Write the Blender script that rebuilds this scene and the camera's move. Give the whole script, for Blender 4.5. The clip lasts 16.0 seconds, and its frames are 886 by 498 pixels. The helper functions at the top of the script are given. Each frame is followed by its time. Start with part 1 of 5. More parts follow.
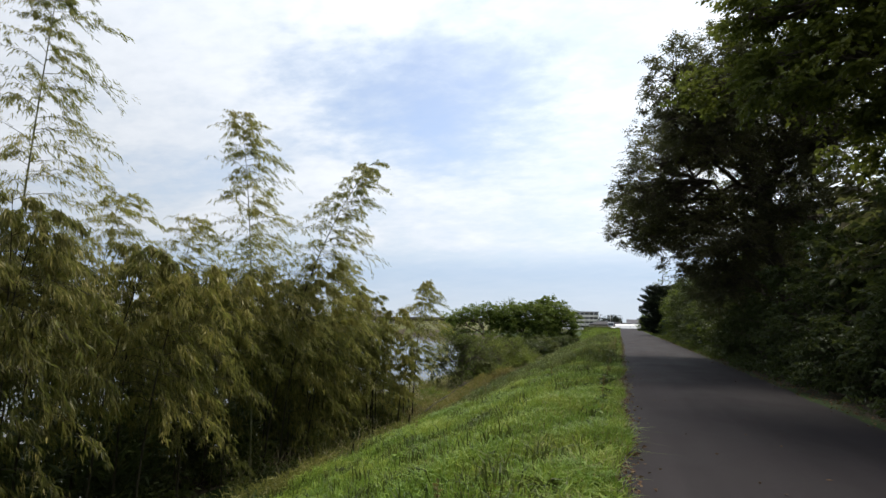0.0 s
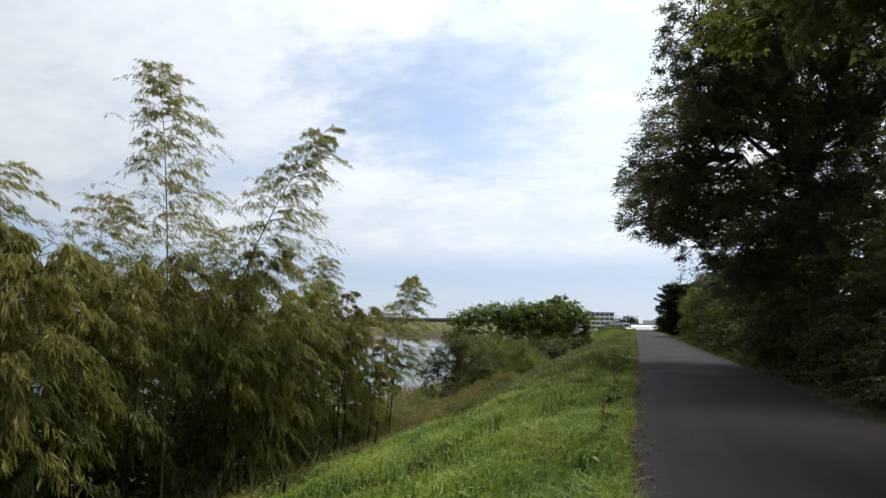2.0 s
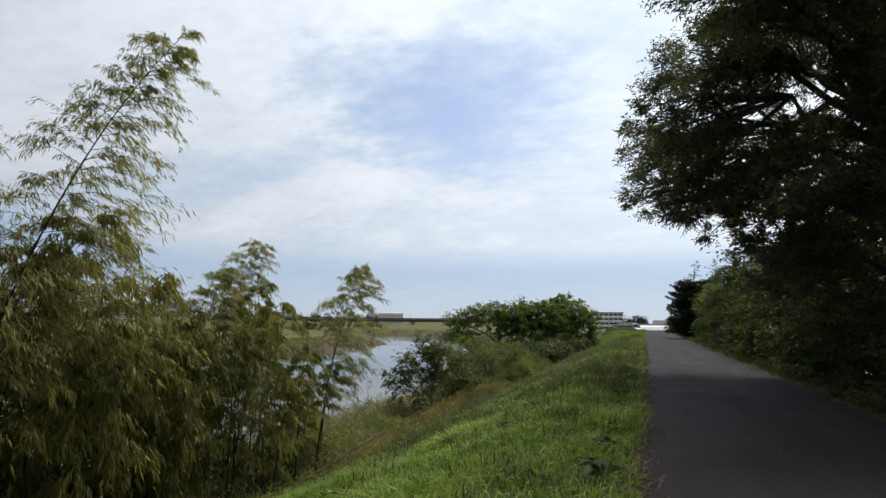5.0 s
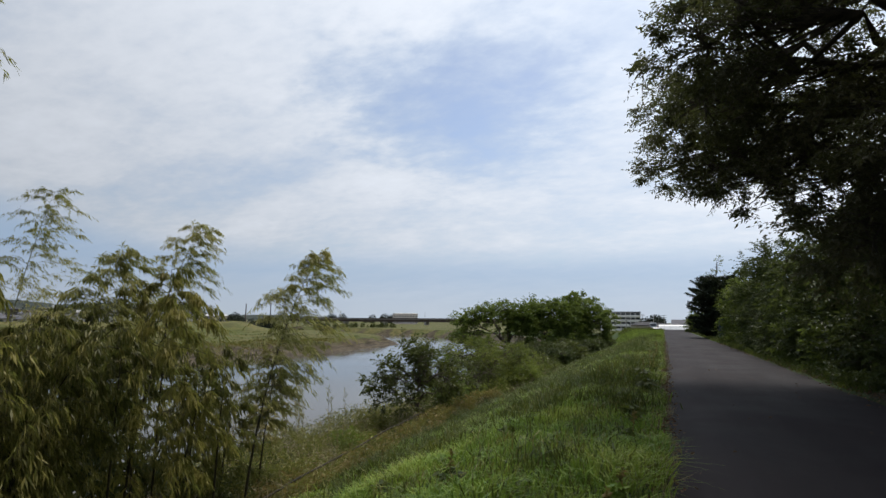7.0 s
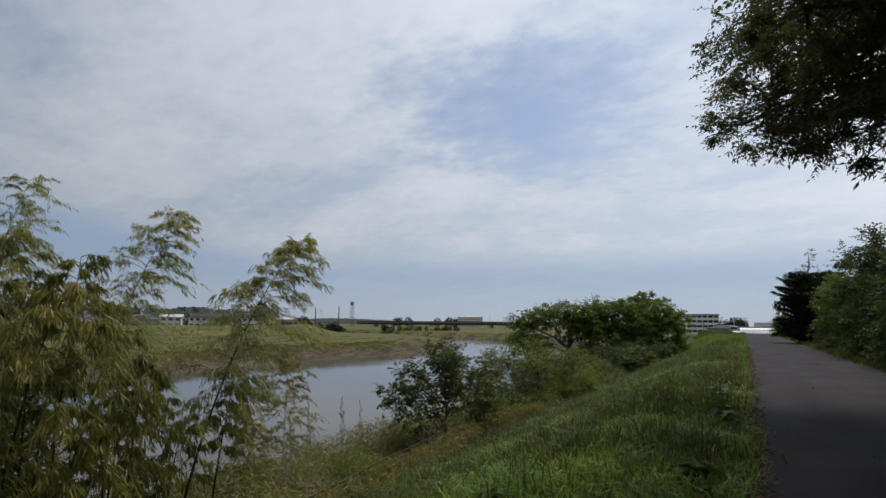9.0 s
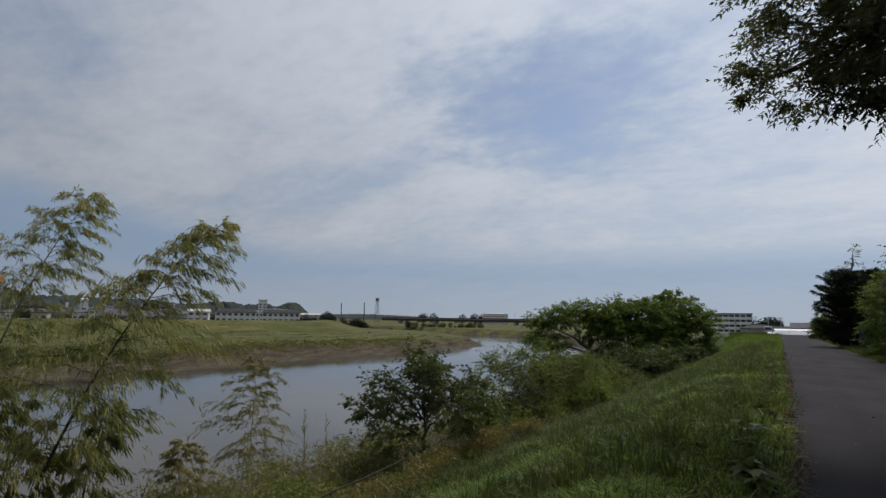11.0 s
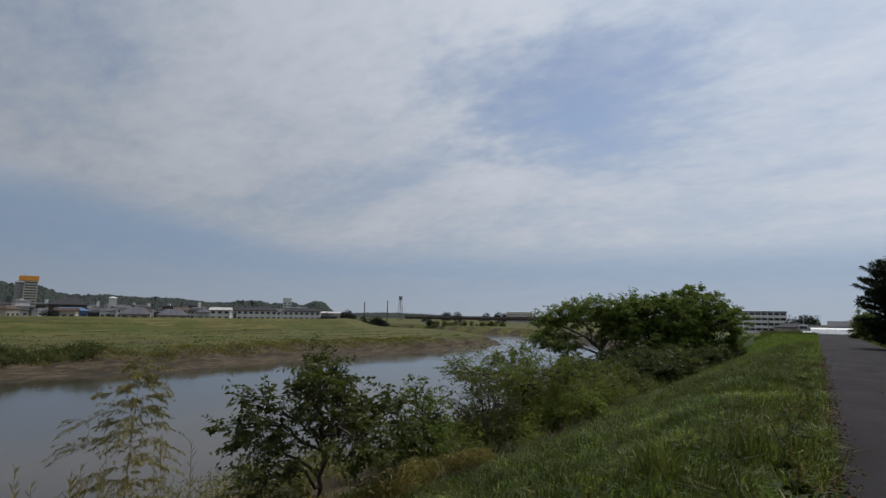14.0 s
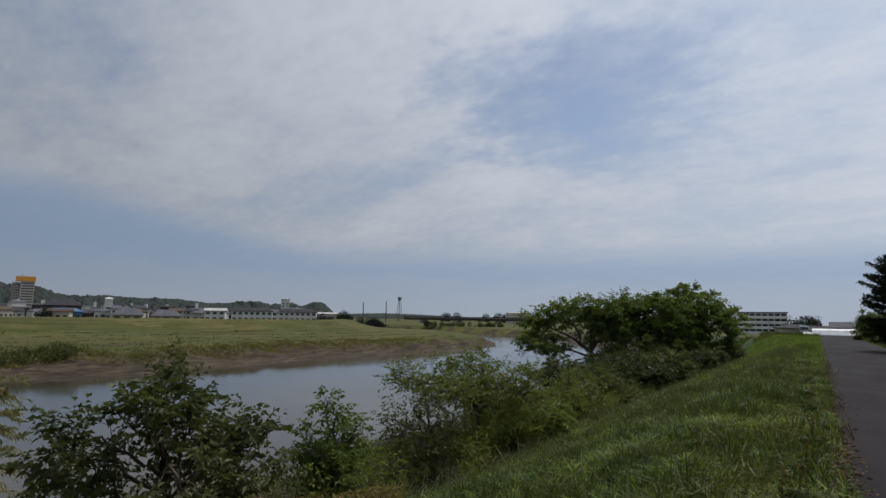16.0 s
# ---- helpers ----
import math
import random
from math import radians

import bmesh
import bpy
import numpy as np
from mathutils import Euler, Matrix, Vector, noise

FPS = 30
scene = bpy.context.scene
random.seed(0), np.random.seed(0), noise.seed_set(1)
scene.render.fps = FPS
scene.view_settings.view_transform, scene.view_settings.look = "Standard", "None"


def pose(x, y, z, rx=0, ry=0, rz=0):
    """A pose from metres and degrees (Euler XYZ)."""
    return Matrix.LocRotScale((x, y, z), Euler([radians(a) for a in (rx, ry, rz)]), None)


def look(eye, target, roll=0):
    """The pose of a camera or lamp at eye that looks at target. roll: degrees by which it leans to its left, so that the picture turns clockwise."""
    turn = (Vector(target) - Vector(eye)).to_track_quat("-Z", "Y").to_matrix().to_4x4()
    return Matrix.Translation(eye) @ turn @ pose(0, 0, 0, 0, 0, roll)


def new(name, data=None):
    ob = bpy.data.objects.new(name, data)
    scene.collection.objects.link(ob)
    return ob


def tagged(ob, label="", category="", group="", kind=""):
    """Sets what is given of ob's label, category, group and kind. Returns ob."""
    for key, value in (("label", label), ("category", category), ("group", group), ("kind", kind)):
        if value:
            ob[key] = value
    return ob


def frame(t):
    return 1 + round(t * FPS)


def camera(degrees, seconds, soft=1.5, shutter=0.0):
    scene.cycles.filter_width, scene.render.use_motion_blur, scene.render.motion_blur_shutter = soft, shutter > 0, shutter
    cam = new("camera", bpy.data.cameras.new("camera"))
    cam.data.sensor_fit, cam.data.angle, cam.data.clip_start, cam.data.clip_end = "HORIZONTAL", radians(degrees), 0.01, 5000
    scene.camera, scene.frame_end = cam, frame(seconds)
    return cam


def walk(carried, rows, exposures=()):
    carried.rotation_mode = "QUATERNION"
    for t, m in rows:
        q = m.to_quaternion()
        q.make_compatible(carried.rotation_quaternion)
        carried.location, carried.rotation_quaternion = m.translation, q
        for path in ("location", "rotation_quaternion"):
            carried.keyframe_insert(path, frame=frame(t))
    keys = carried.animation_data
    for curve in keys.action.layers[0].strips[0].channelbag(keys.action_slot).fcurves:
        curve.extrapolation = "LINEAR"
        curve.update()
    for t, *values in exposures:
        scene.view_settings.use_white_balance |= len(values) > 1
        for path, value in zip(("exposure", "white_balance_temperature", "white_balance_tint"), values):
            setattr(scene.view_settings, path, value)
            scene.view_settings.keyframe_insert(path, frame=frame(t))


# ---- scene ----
cam = camera(79.1, 16.0, 1.5)
PATH = [
    (0, (0.023, 0.822, 1.528), (-0.592, 2.707, 1.788), 0.7),
    (0.5, (-0.015, 1.551, 1.480), (-0.636, 3.434, 1.742), 0.7),
    (1, (0.067, 2.384, 1.536), (-0.574, 4.260, 1.798), 0.6),
    (1.5, (0.042, 3.131, 1.486), (-0.602, 5.006, 1.750), 0.6),
    (2, (0.149, 3.981, 1.505), (-0.517, 5.848, 1.768), 0.7),
    (2.5, (0.124, 4.717, 1.486), (-0.541, 6.585, 1.749), 0.6),
    (3, (0.177, 5.586, 1.516), (-0.533, 7.437, 1.779), 0.6),
    (3.5, (0.143, 6.317, 1.489), (-0.551, 8.173, 1.756), 0.5),
    (4, (0.145, 7.183, 1.496), (-0.550, 9.039, 1.761), 0.5),
    (4.5, (0.157, 7.945, 1.462), (-0.529, 9.804, 1.729), 0.4),
    (5, (0.162, 8.782, 1.530), (-0.533, 10.639, 1.794), 0.6),
    (5.2, (0.210, 9.092, 1.532), (-0.486, 10.948, 1.792), 0.5),
    (7.5, (0.085, 12.866, 1.416), (-0.715, 14.679, 1.686), 0.4),
    (8, (0.095, 13.778, 1.406), (-0.828, 15.532, 1.674), 0.5),
    (8.5, (0.102, 14.561, 1.425), (-0.830, 16.310, 1.694), 0.4),
    (8.7, (0.068, 14.840, 1.396), (-0.876, 16.582, 1.669), 0.4),
    (10.8, (0.017, 17.717, 1.626), (-1.032, 19.401, 1.883), 0.7),
    (11, (0.023, 18.024, 1.594), (-1.026, 19.707, 1.855), 0.9),
    (11.5, (-0.026, 18.772, 1.593), (-1.073, 20.456, 1.853), 1.0),
    (12, (-0.069, 19.611, 1.558), (-1.122, 21.292, 1.815), 0.9),
    (12.5, (0.014, 20.416, 1.590), (-1.025, 22.105, 1.848), 0.8),
    (13, (-0.057, 21.237, 1.575), (-1.151, 22.892, 1.830), 0.8),
    (13.5, (0.073, 22.111, 1.612), (-1.062, 23.737, 1.867), 0.7),
    (14, (-0.005, 22.898, 1.568), (-1.132, 24.530, 1.822), 0.9),
    (14.5, (0.003, 23.779, 1.596), (-1.120, 25.415, 1.850), 0.9),
    (15, (-0.035, 24.618, 1.549), (-1.161, 26.251, 1.804), 0.9),
    (15.5, (-0.021, 25.469, 1.610), (-1.141, 27.107, 1.864), 0.9),
    (16, (-0.072, 26.266, 1.561), (-1.201, 27.897, 1.818), 0.9),
]
walk(cam, [(t, look(eye, target, roll)) for t, eye, target, roll in PATH], [(0.0, 0.78, 6650, 11), (5.2, 0.58, 6500, 11), (8.0, 0.32, 6450, 12), (11.0, -0.06, 6350, 12.5), (16.0, -0.1, 6350, 12.5)])

# ---- world, sun, exposure ----
SUN_AZ, SUN_EL = radians(22.0), radians(61.0)          # clockwise from +y
sun_dir = Vector((math.sin(SUN_AZ) * math.cos(SUN_EL), math.cos(SUN_AZ) * math.cos(SUN_EL), math.sin(SUN_EL)))
sun_data = bpy.data.lights.new("sun", "SUN")
sun_data.energy, sun_data.angle, sun_data.color = 3.05, radians(22.0), (1.0, 0.95, 0.86)
sun = new("sun", sun_data)
sun.matrix_world = look((0, 0, 60), Vector((0, 0, 60)) - sun_dir)


class Nodes:
    """A short way to write node trees."""

    def __init__(self, tree):
        self.tree = tree

    def add(self, kind, links=None, **settings):
        n = self.tree.nodes.new(kind)
        if "operation" in settings:
            n.operation = settings["operation"]
        if "use_clamp" in settings:
            n.use_clamp = settings["use_clamp"]
        if "interpolation_type" in settings:
            n.interpolation_type = settings["interpolation_type"]
        if "data_type" in settings:
            n.data_type = settings["data_type"]
        if "blend_type" in settings:
            n.blend_type = settings["blend_type"]
        if "feature" in settings:
            n.feature = settings["feature"]
        if "attribute_name" in settings:
            n.attribute_name = settings["attribute_name"]
        if "sky_type" in settings:
            n.sky_type = settings["sky_type"]
        if "sun_disc" in settings:
            n.sun_disc = settings["sun_disc"]
        if "sun_elevation" in settings:
            n.sun_elevation = settings["sun_elevation"]
        if "sun_rotation" in settings:
            n.sun_rotation = settings["sun_rotation"]
        if "air_density" in settings:
            n.air_density = settings["air_density"]
        if "dust_density" in settings:
            n.dust_density = settings["dust_density"]
        if "ozone_density" in settings:
            n.ozone_density = settings["ozone_density"]
        for key, value in (links or {}).items():
            socket = n.inputs[key]
            if isinstance(value, bpy.types.NodeSocket):
                self.tree.links.new(value, socket)
            else:
                socket.default_value = value
        return n

    def math(self, op, a, b=0.0, c=0.0, clamp=False):
        return self.add("ShaderNodeMath", {0: a, 1: b, 2: c}, operation=op, use_clamp=clamp).outputs[0]

    def vmath(self, op, a, b=(0, 0, 0)):
        n = self.add("ShaderNodeVectorMath", {0: a, 1: b}, operation=op)
        return n.outputs["Value"] if op in ("DOT_PRODUCT", "LENGTH") else n.outputs["Vector"]

    def smooth(self, v, lo, hi, a=0.0, b=1.0):
        return self.add("ShaderNodeMapRange", {"Value": v, "From Min": lo, "From Max": hi, "To Min": a, "To Max": b},
                        interpolation_type="SMOOTHSTEP").outputs[0]

    def noise(self, vec, scale, detail=4.0, rough=0.55, dist=0.0):
        links = {"Scale": scale, "Detail": detail, "Roughness": rough, "Distortion": dist}
        if vec is not None:
            links["Vector"] = vec
        return self.add("ShaderNodeTexNoise", links).outputs["Fac"]

    def mix(self, f, a, b, blend="MIX"):
        n = self.add("ShaderNodeMix", {0: f}, data_type="RGBA", blend_type=blend)
        for i, v in ((6, a), (7, b)):
            if isinstance(v, bpy.types.NodeSocket):
                self.tree.links.new(v, n.inputs[i])
            else:
                n.inputs[i].default_value = (*v, 1) if len(v) == 3 else v
        return n.outputs[2]


world = bpy.data.worlds.new("sky")
scene.world = world
world.use_nodes = True
world.node_tree.nodes.clear()
W = Nodes(world.node_tree)
way = W.vmath("NORMALIZE", W.add("ShaderNodeTexCoord").outputs["Generated"])
axes = W.add("ShaderNodeSeparateXYZ", {0: way})
sky = W.add("ShaderNodeTexSky", sky_type="NISHITA", sun_disc=False, sun_elevation=SUN_EL, sun_rotation=SUN_AZ, air_density=1.0,
            dust_density=1.5, ozone_density=1.2)
up = W.math("MAXIMUM", axes.outputs["Z"], 0.03)
flat = W.add("ShaderNodeCombineXYZ", {0: W.math("DIVIDE", axes.outputs["X"], W.math("ADD", up, 0.22)),
                                      1: W.math("DIVIDE", axes.outputs["Y"], W.math("ADD", up, 0.22)), 2: 0.0}).outputs[0]
streaks = W.add("ShaderNodeMapping", {"Vector": flat, "Rotation": (0, 0, radians(35)), "Scale": (0.8, 1.2, 1.0)}).outputs[0]
wisps = W.noise(streaks, 1.3, 5.0, 0.5, 0.5)
fine = W.noise(streaks, 6.0, 6.0, 0.55, 0.3)
ripple = W.noise(W.add("ShaderNodeMapping", {"Vector": flat, "Rotation": (0, 0, radians(-40)), "Scale": (1.0, 1.4, 1.0)}).outputs[0], 4.2, 6.0, 0.6, 0.15)
# an opening in the cloud layer up the river, and clear air near the horizon
gap_dir = Vector((-math.sin(radians(21)) * math.cos(radians(22.5)), math.cos(radians(21)) * math.cos(radians(22.5)), math.sin(radians(22.5))))
to_gap = W.vmath("MULTIPLY", W.vmath("SUBTRACT", way, tuple(gap_dir)), (0.92, 0.92, 1.75))
ragged = W.math("ADD", W.vmath("LENGTH", to_gap), W.math("MULTIPLY", W.math("SUBTRACT", ripple, 0.5), 0.42))
gap = W.math("SUBTRACT", 1.0, W.smooth(ragged, -0.02, 0.30))
rim = W.math("MULTIPLY_ADD", W.smooth(W.math("MULTIPLY", axes.outputs["X"], -1.0), 0.72, 1.0), 0.09, W.math("MULTIPLY_ADD", W.math("SUBTRACT", wisps, 0.5), 0.05, 0.098))
low = W.math("SUBTRACT", 1.0, W.smooth(W.math("SUBTRACT", axes.outputs["Z"], rim), -0.02, 0.05))
puffs = W.noise(W.add("ShaderNodeMapping", {"Vector": flat, "Rotation": (0, 0, radians(-25)), "Scale": (1.0, 1.5, 1.0)}).outputs[0], 15.0, 4.0, 0.6, 0.25)
cover = W.math("ADD", W.math("MULTIPLY_ADD", wisps, 0.95, W.math("MULTIPLY", W.math("SUBTRACT", puffs, 0.5), 0.24)), W.math("MULTIPLY", fine, 0.34))
cover = W.math("SUBTRACT", W.math("ADD", cover, 0.09), W.math("MULTIPLY", gap, 0.60))
density = W.smooth(cover, 0.02, 0.86, 0.12, 0.97)
# the thin part of the cloud, which shines brightest, lies over the road ahead
thin_dir = Vector((math.sin(radians(28)) * math.cos(radians(56)), math.cos(radians(28)) * math.cos(radians(56)), math.sin(radians(56))))
toward = W.math("MULTIPLY_ADD", W.vmath("DOT_PRODUCT", way, tuple(thin_dir)), 0.5, 0.5)
cloud_light = W.math("ADD", W.math("MULTIPLY", W.math("POWER", toward, 2.0), 0.69), W.math("MULTIPLY", W.math("POWER", cover, 1.1), 0.27))
tone = W.mix(W.smooth(cover, 0.45, 0.9), (0.757, 0.872, 1.01), (0.868, 0.932, 1.01))
haze = W.mix(W.smooth(axes.outputs["Z"], 0.0, 0.13), (0.74, 0.86, 1.0), (0.55, 0.745, 1.0))
clear_bg = W.add("ShaderNodeBackground", {"Color": sky.outputs[0], "Strength": 0.105})
cloud_bg = W.add("ShaderNodeBackground", {"Color": tone, "Strength": cloud_light})
haze_bg = W.add("ShaderNodeBackground", {"Color": haze, "Strength": W.math("MULTIPLY_ADD", toward, 0.50, 0.145)})
both = W.add("ShaderNodeMixShader", {0: density, 1: clear_bg.outputs[0], 2: cloud_bg.outputs[0]})
both = W.add("ShaderNodeMixShader", {0: W.math("MULTIPLY", low, W.smooth(fine, 0.2, 0.75, 0.97, 0.84)), 1: both.outputs[0], 2: haze_bg.outputs[0]})
W.add("ShaderNodeOutputWorld", {"Surface": both.outputs[0]})


# ---- materials ----
def material(name):
    m = bpy.data.materials.new(name)
    m.use_nodes = True
    m.node_tree.nodes.clear()
    return m, Nodes(m.node_tree)


def finish(N, surface):
    N.add("ShaderNodeOutputMaterial", {"Surface": surface})


def ramp3(N, f, cols):
    r = N.add("ShaderNodeValToRGB", {0: f})
    e = r.color_ramp.elements
    while len(e) < len(cols):
        e.new(0.5)
    for i, c in enumerate(cols):
        e[i].position = i / (len(cols) - 1)
        e[i].color = (*c, 1)
    return r.outputs[0]


def leaf_material(name, cols, translucent=0.3, rough=0.5, patch=0.5):
    """Leaves, each with its own tint, in patches of darker and lighter growth; light shines through."""
    m, N = material(name)
    own = N.add("ShaderNodeNewGeometry").outputs["Random Per Island"]
    place = N.add("ShaderNodeTexCoord").outputs["Object"]
    f = N.math("ADD", N.math("MULTIPLY", own, 0.5), N.math("MULTIPLY", N.smooth(N.noise(place, patch, 3.0), 0.32, 0.68), 0.5))
    col = ramp3(N, f, cols)
    body = N.add("ShaderNodeBsdfPrincipled", {"Base Color": col, "Roughness": rough, "Specular IOR Level": 0.22})
    thin = N.add("ShaderNodeBsdfTranslucent", {"Color": N.mix(0.4, col, (0.24, 0.30, 0.06))})
    out = N.add("ShaderNodeMixShader", {0: translucent, 1: body.outputs[0], 2: thin.outputs[0]})
    finish(N, out.outputs[0])
    return m


def plain_material(name, col_a, col_b, scale, rough=0.8, metal=0.0, bump=0.3, dist=0.01, detail=5.0, spec=0.4):
    """A surface with two tones of grain and a fine relief."""
    m, N = material(name)
    place = N.add("ShaderNodeTexCoord").outputs["Object"]
    a = N.noise(place, scale, detail)
    b = N.noise(place, scale * 7.3, 4.0)
    f = N.smooth(N.math("ADD", N.math("MULTIPLY", a, 0.65), N.math("MULTIPLY", b, 0.35)), 0.32, 0.68)
    relief = N.add("ShaderNodeBump", {"Height": b, "Strength": bump, "Distance": dist})
    body = N.add("ShaderNodeBsdfPrincipled", {"Base Color": N.mix(f, col_a, col_b), "Roughness": rough, "Metallic": metal,
                                              "Specular IOR Level": spec, "Normal": relief.outputs[0]})
    finish(N, body.outputs[0])
    return m


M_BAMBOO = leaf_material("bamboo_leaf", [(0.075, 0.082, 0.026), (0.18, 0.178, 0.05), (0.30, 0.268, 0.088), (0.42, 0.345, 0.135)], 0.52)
# darkened copy of the plume leaves: the grove's shade is put into their colour
M_BAMBOO_DK = leaf_material("bamboo_leaf_green_dim", [(0.024, 0.028, 0.010), (0.064, 0.064, 0.018), (0.148, 0.132, 0.034), (0.255, 0.215, 0.06)], 0.4)
# lighter copy for some masses: their lit tops are put into the leaf colour
M_BAMBOO_MID = leaf_material("bamboo_leaf_olive_lit", [(0.052, 0.055, 0.016), (0.125, 0.116, 0.030), (0.24, 0.206, 0.053), (0.35, 0.287, 0.085)], 0.44)
M_BAMBOO_DRY = leaf_material("bamboo_leaf_dry", [(0.12, 0.12, 0.05), (0.22, 0.19, 0.07), (0.33, 0.26, 0.10)], 0.3)
M_OAK = leaf_material("oak_leaf", [(0.034, 0.031, 0.020), (0.062, 0.056, 0.033), (0.12, 0.102, 0.06)], 0.3, 0.45)
M_FRESH = leaf_material("fresh_leaf", [(0.024, 0.040, 0.007), (0.060, 0.088, 0.012), (0.112, 0.138, 0.020)], 0.38)
# leaf colour kept dark to carry the shade of wood, hedge and grove
M_SHADE = leaf_material("shaded_leaf", [(0.018, 0.026, 0.010), (0.036, 0.050, 0.016), (0.072, 0.090, 0.026)], 0.22, 0.6)
M_ELM = leaf_material("elm_leaf", [(0.029, 0.052, 0.0085), (0.076, 0.116, 0.0175), (0.172, 0.216, 0.038)], 0.38)
M_BUSH = leaf_material("bush_leaf", [(0.021, 0.029, 0.009), (0.050, 0.060, 0.016), (0.10, 0.104, 0.030)], 0.28)
M_WEED_OL = leaf_material("olive_weed", [(0.045, 0.052, 0.014), (0.095, 0.098, 0.024), (0.165, 0.15, 0.04), (0.20, 0.19, 0.052)], 0.34)
M_LIME = leaf_material("lime_leaf", [(0.05, 0.08, 0.012), (0.115, 0.155, 0.021), (0.20, 0.225, 0.034)], 0.38)
M_CONIFER = leaf_material("conifer_needle", [(0.008, 0.013, 0.009), (0.014, 0.022, 0.012), (0.024, 0.034, 0.016)], 0.05, 0.7)
M_WEED = leaf_material("dry_weed", [(0.054, 0.056, 0.017), (0.118, 0.094, 0.028), (0.20, 0.134, 0.044), (0.135, 0.138, 0.040)], 0.34)
M_REED = leaf_material("dead_reed", [(0.15, 0.12, 0.065), (0.26, 0.21, 0.12), (0.36, 0.30, 0.18)], 0.2)
M_GRASS = leaf_material("grass_blade", [(0.050, 0.106, 0.012), (0.108, 0.196, 0.021), (0.188, 0.27, 0.034), (0.29, 0.315, 0.062)], 0.42, 0.5, 0.9)
# darkened copy of grass_blade: the slope's dimmer light further on is put into colour
M_GRASS_OL_DIM = leaf_material("dimmed_olive_grass_blade", [(0.008, 0.014, 0.003), (0.020, 0.033, 0.005), (0.046, 0.060, 0.009), (0.13, 0.125, 0.024)], 0.3, 0.65, 0.9)
M_MAPLE = leaf_material("maple_leaf", [(0.03, 0.04, 0.008), (0.07, 0.085, 0.013), (0.13, 0.135, 0.022)], 0.35)
M_BUSH_LT = leaf_material("light_bush_leaf", [(0.040, 0.056, 0.010), (0.100, 0.122, 0.021), (0.20, 0.21, 0.040)], 0.36)
M_LITTER = leaf_material("leaf_litter", [(0.05, 0.03, 0.018), (0.11, 0.062, 0.034), (0.19, 0.125, 0.07)], 0.05, 0.8)
# green of the far woods with the bluish distance haze mixed into its colour
M_FARTREE = leaf_material("hazed_far_wood", [(0.011, 0.018, 0.017), (0.018, 0.026, 0.022), (0.028, 0.036, 0.028)], 0.05, 0.8, 0.06)
M_BARK = plain_material("bark", (0.035, 0.028, 0.022), (0.10, 0.08, 0.06), 6.0, 0.9, bump=0.8, dist=0.02)
M_CULM = plain_material("bamboo_culm", (0.06, 0.07, 0.03), (0.16, 0.15, 0.07), 4.0, 0.45, bump=0.15)
M_CULM_DK = plain_material("bamboo_culm_dark", (0.016, 0.015, 0.010), (0.05, 0.042, 0.025), 4.0, 0.7, bump=0.2, spec=0.12)
M_CULM_DRY = plain_material("bamboo_culm_dry", (0.16, 0.13, 0.08), (0.32, 0.27, 0.18), 5.0, 0.6, bump=0.2)

# asphalt: worn wheel tracks, fine stones, dust and patches
M_ROAD, N = material("asphalt")
xyz = N.add("ShaderNodeTexCoord").outputs["Object"]
stones = N.noise(xyz, 90.0, 3.0, 0.7)
blotch = N.noise(xyz, 0.55, 6.0, 0.6, 0.4)
along = N.add("ShaderNodeMapping", {"Vector": xyz, "Scale": (2.2, 0.12, 1.0)}).outputs[0]
tracks = N.noise(along, 1.0, 4.0, 0.55)
base = N.mix(N.smooth(N.math("ADD", N.math("MULTIPLY", blotch, 0.5), N.math("MULTIPLY", tracks, 0.5)), 0.30, 0.70), (0.013, 0.011, 0.012), (0.0245, 0.021, 0.0225))
base = N.mix(N.smooth(stones, 0.5, 0.75, 0.0, 0.4), base, (0.055, 0.049, 0.050))
cracks = N.add("ShaderNodeTexVoronoi", {"Vector": N.vmath("ADD", xyz, (0.3, 0.7, 0)), "Scale": 0.35}, feature="DISTANCE_TO_EDGE").outputs["Distance"]
base = N.mix(N.smooth(cracks, 0.0, 0.004, 0.55, 0.0), base, (0.02, 0.019, 0.019))
relief = N.add("ShaderNodeBump", {"Height": stones, "Strength": 0.5, "Distance": 0.006})
tar = N.add("ShaderNodeBsdfPrincipled", {"Base Color": base, "Roughness": N.smooth(blotch, 0.3, 0.7, 0.74, 0.92), "Specular IOR Level": 0.09, "Normal": relief.outputs[0]})
finish(N, tar.outputs[0])

# ground: green turf, browner on the river bank, bare mud at the water's edge, soil beside the road
M_GROUND, N = material("turf_and_soil")
xyz = N.add("ShaderNodeTexCoord").outputs["Object"]
soil = N.add("ShaderNodeAttribute", attribute_name="soil").outputs["Fac"]
mown = N.add("ShaderNodeAttribute", attribute_name="mown").outputs["Fac"]
big, mid, small = N.noise(xyz, 0.12, 5.0, 0.6), N.noise(xyz, 1.3, 5.0, 0.6), N.noise(xyz, 22.0, 4.0, 0.65)
f = N.math("ADD", N.math("MULTIPLY", mid, 0.5), N.math("MULTIPLY", small, 0.5))
turf = N.mix(N.smooth(f, 0.35, 0.65), (0.012, 0.025, 0.005), (0.028, 0.052, 0.009))
turf = N.mix(N.smooth(big, 0.35, 0.7, 0.0, 0.6), turf, (0.034, 0.050, 0.011))
strip = N.add("ShaderNodeMapping", {"Vector": xyz, "Rotation": (0, 0, radians(4)), "Scale": (0.55, 0.012, 1.0)}).outputs[0]
rows_ = N.noise(strip, 1.0, 5.0, 0.6)
meadow = N.mix(N.smooth(rows_, 0.36, 0.62), (0.046, 0.048, 0.012), (0.102, 0.090, 0.030))
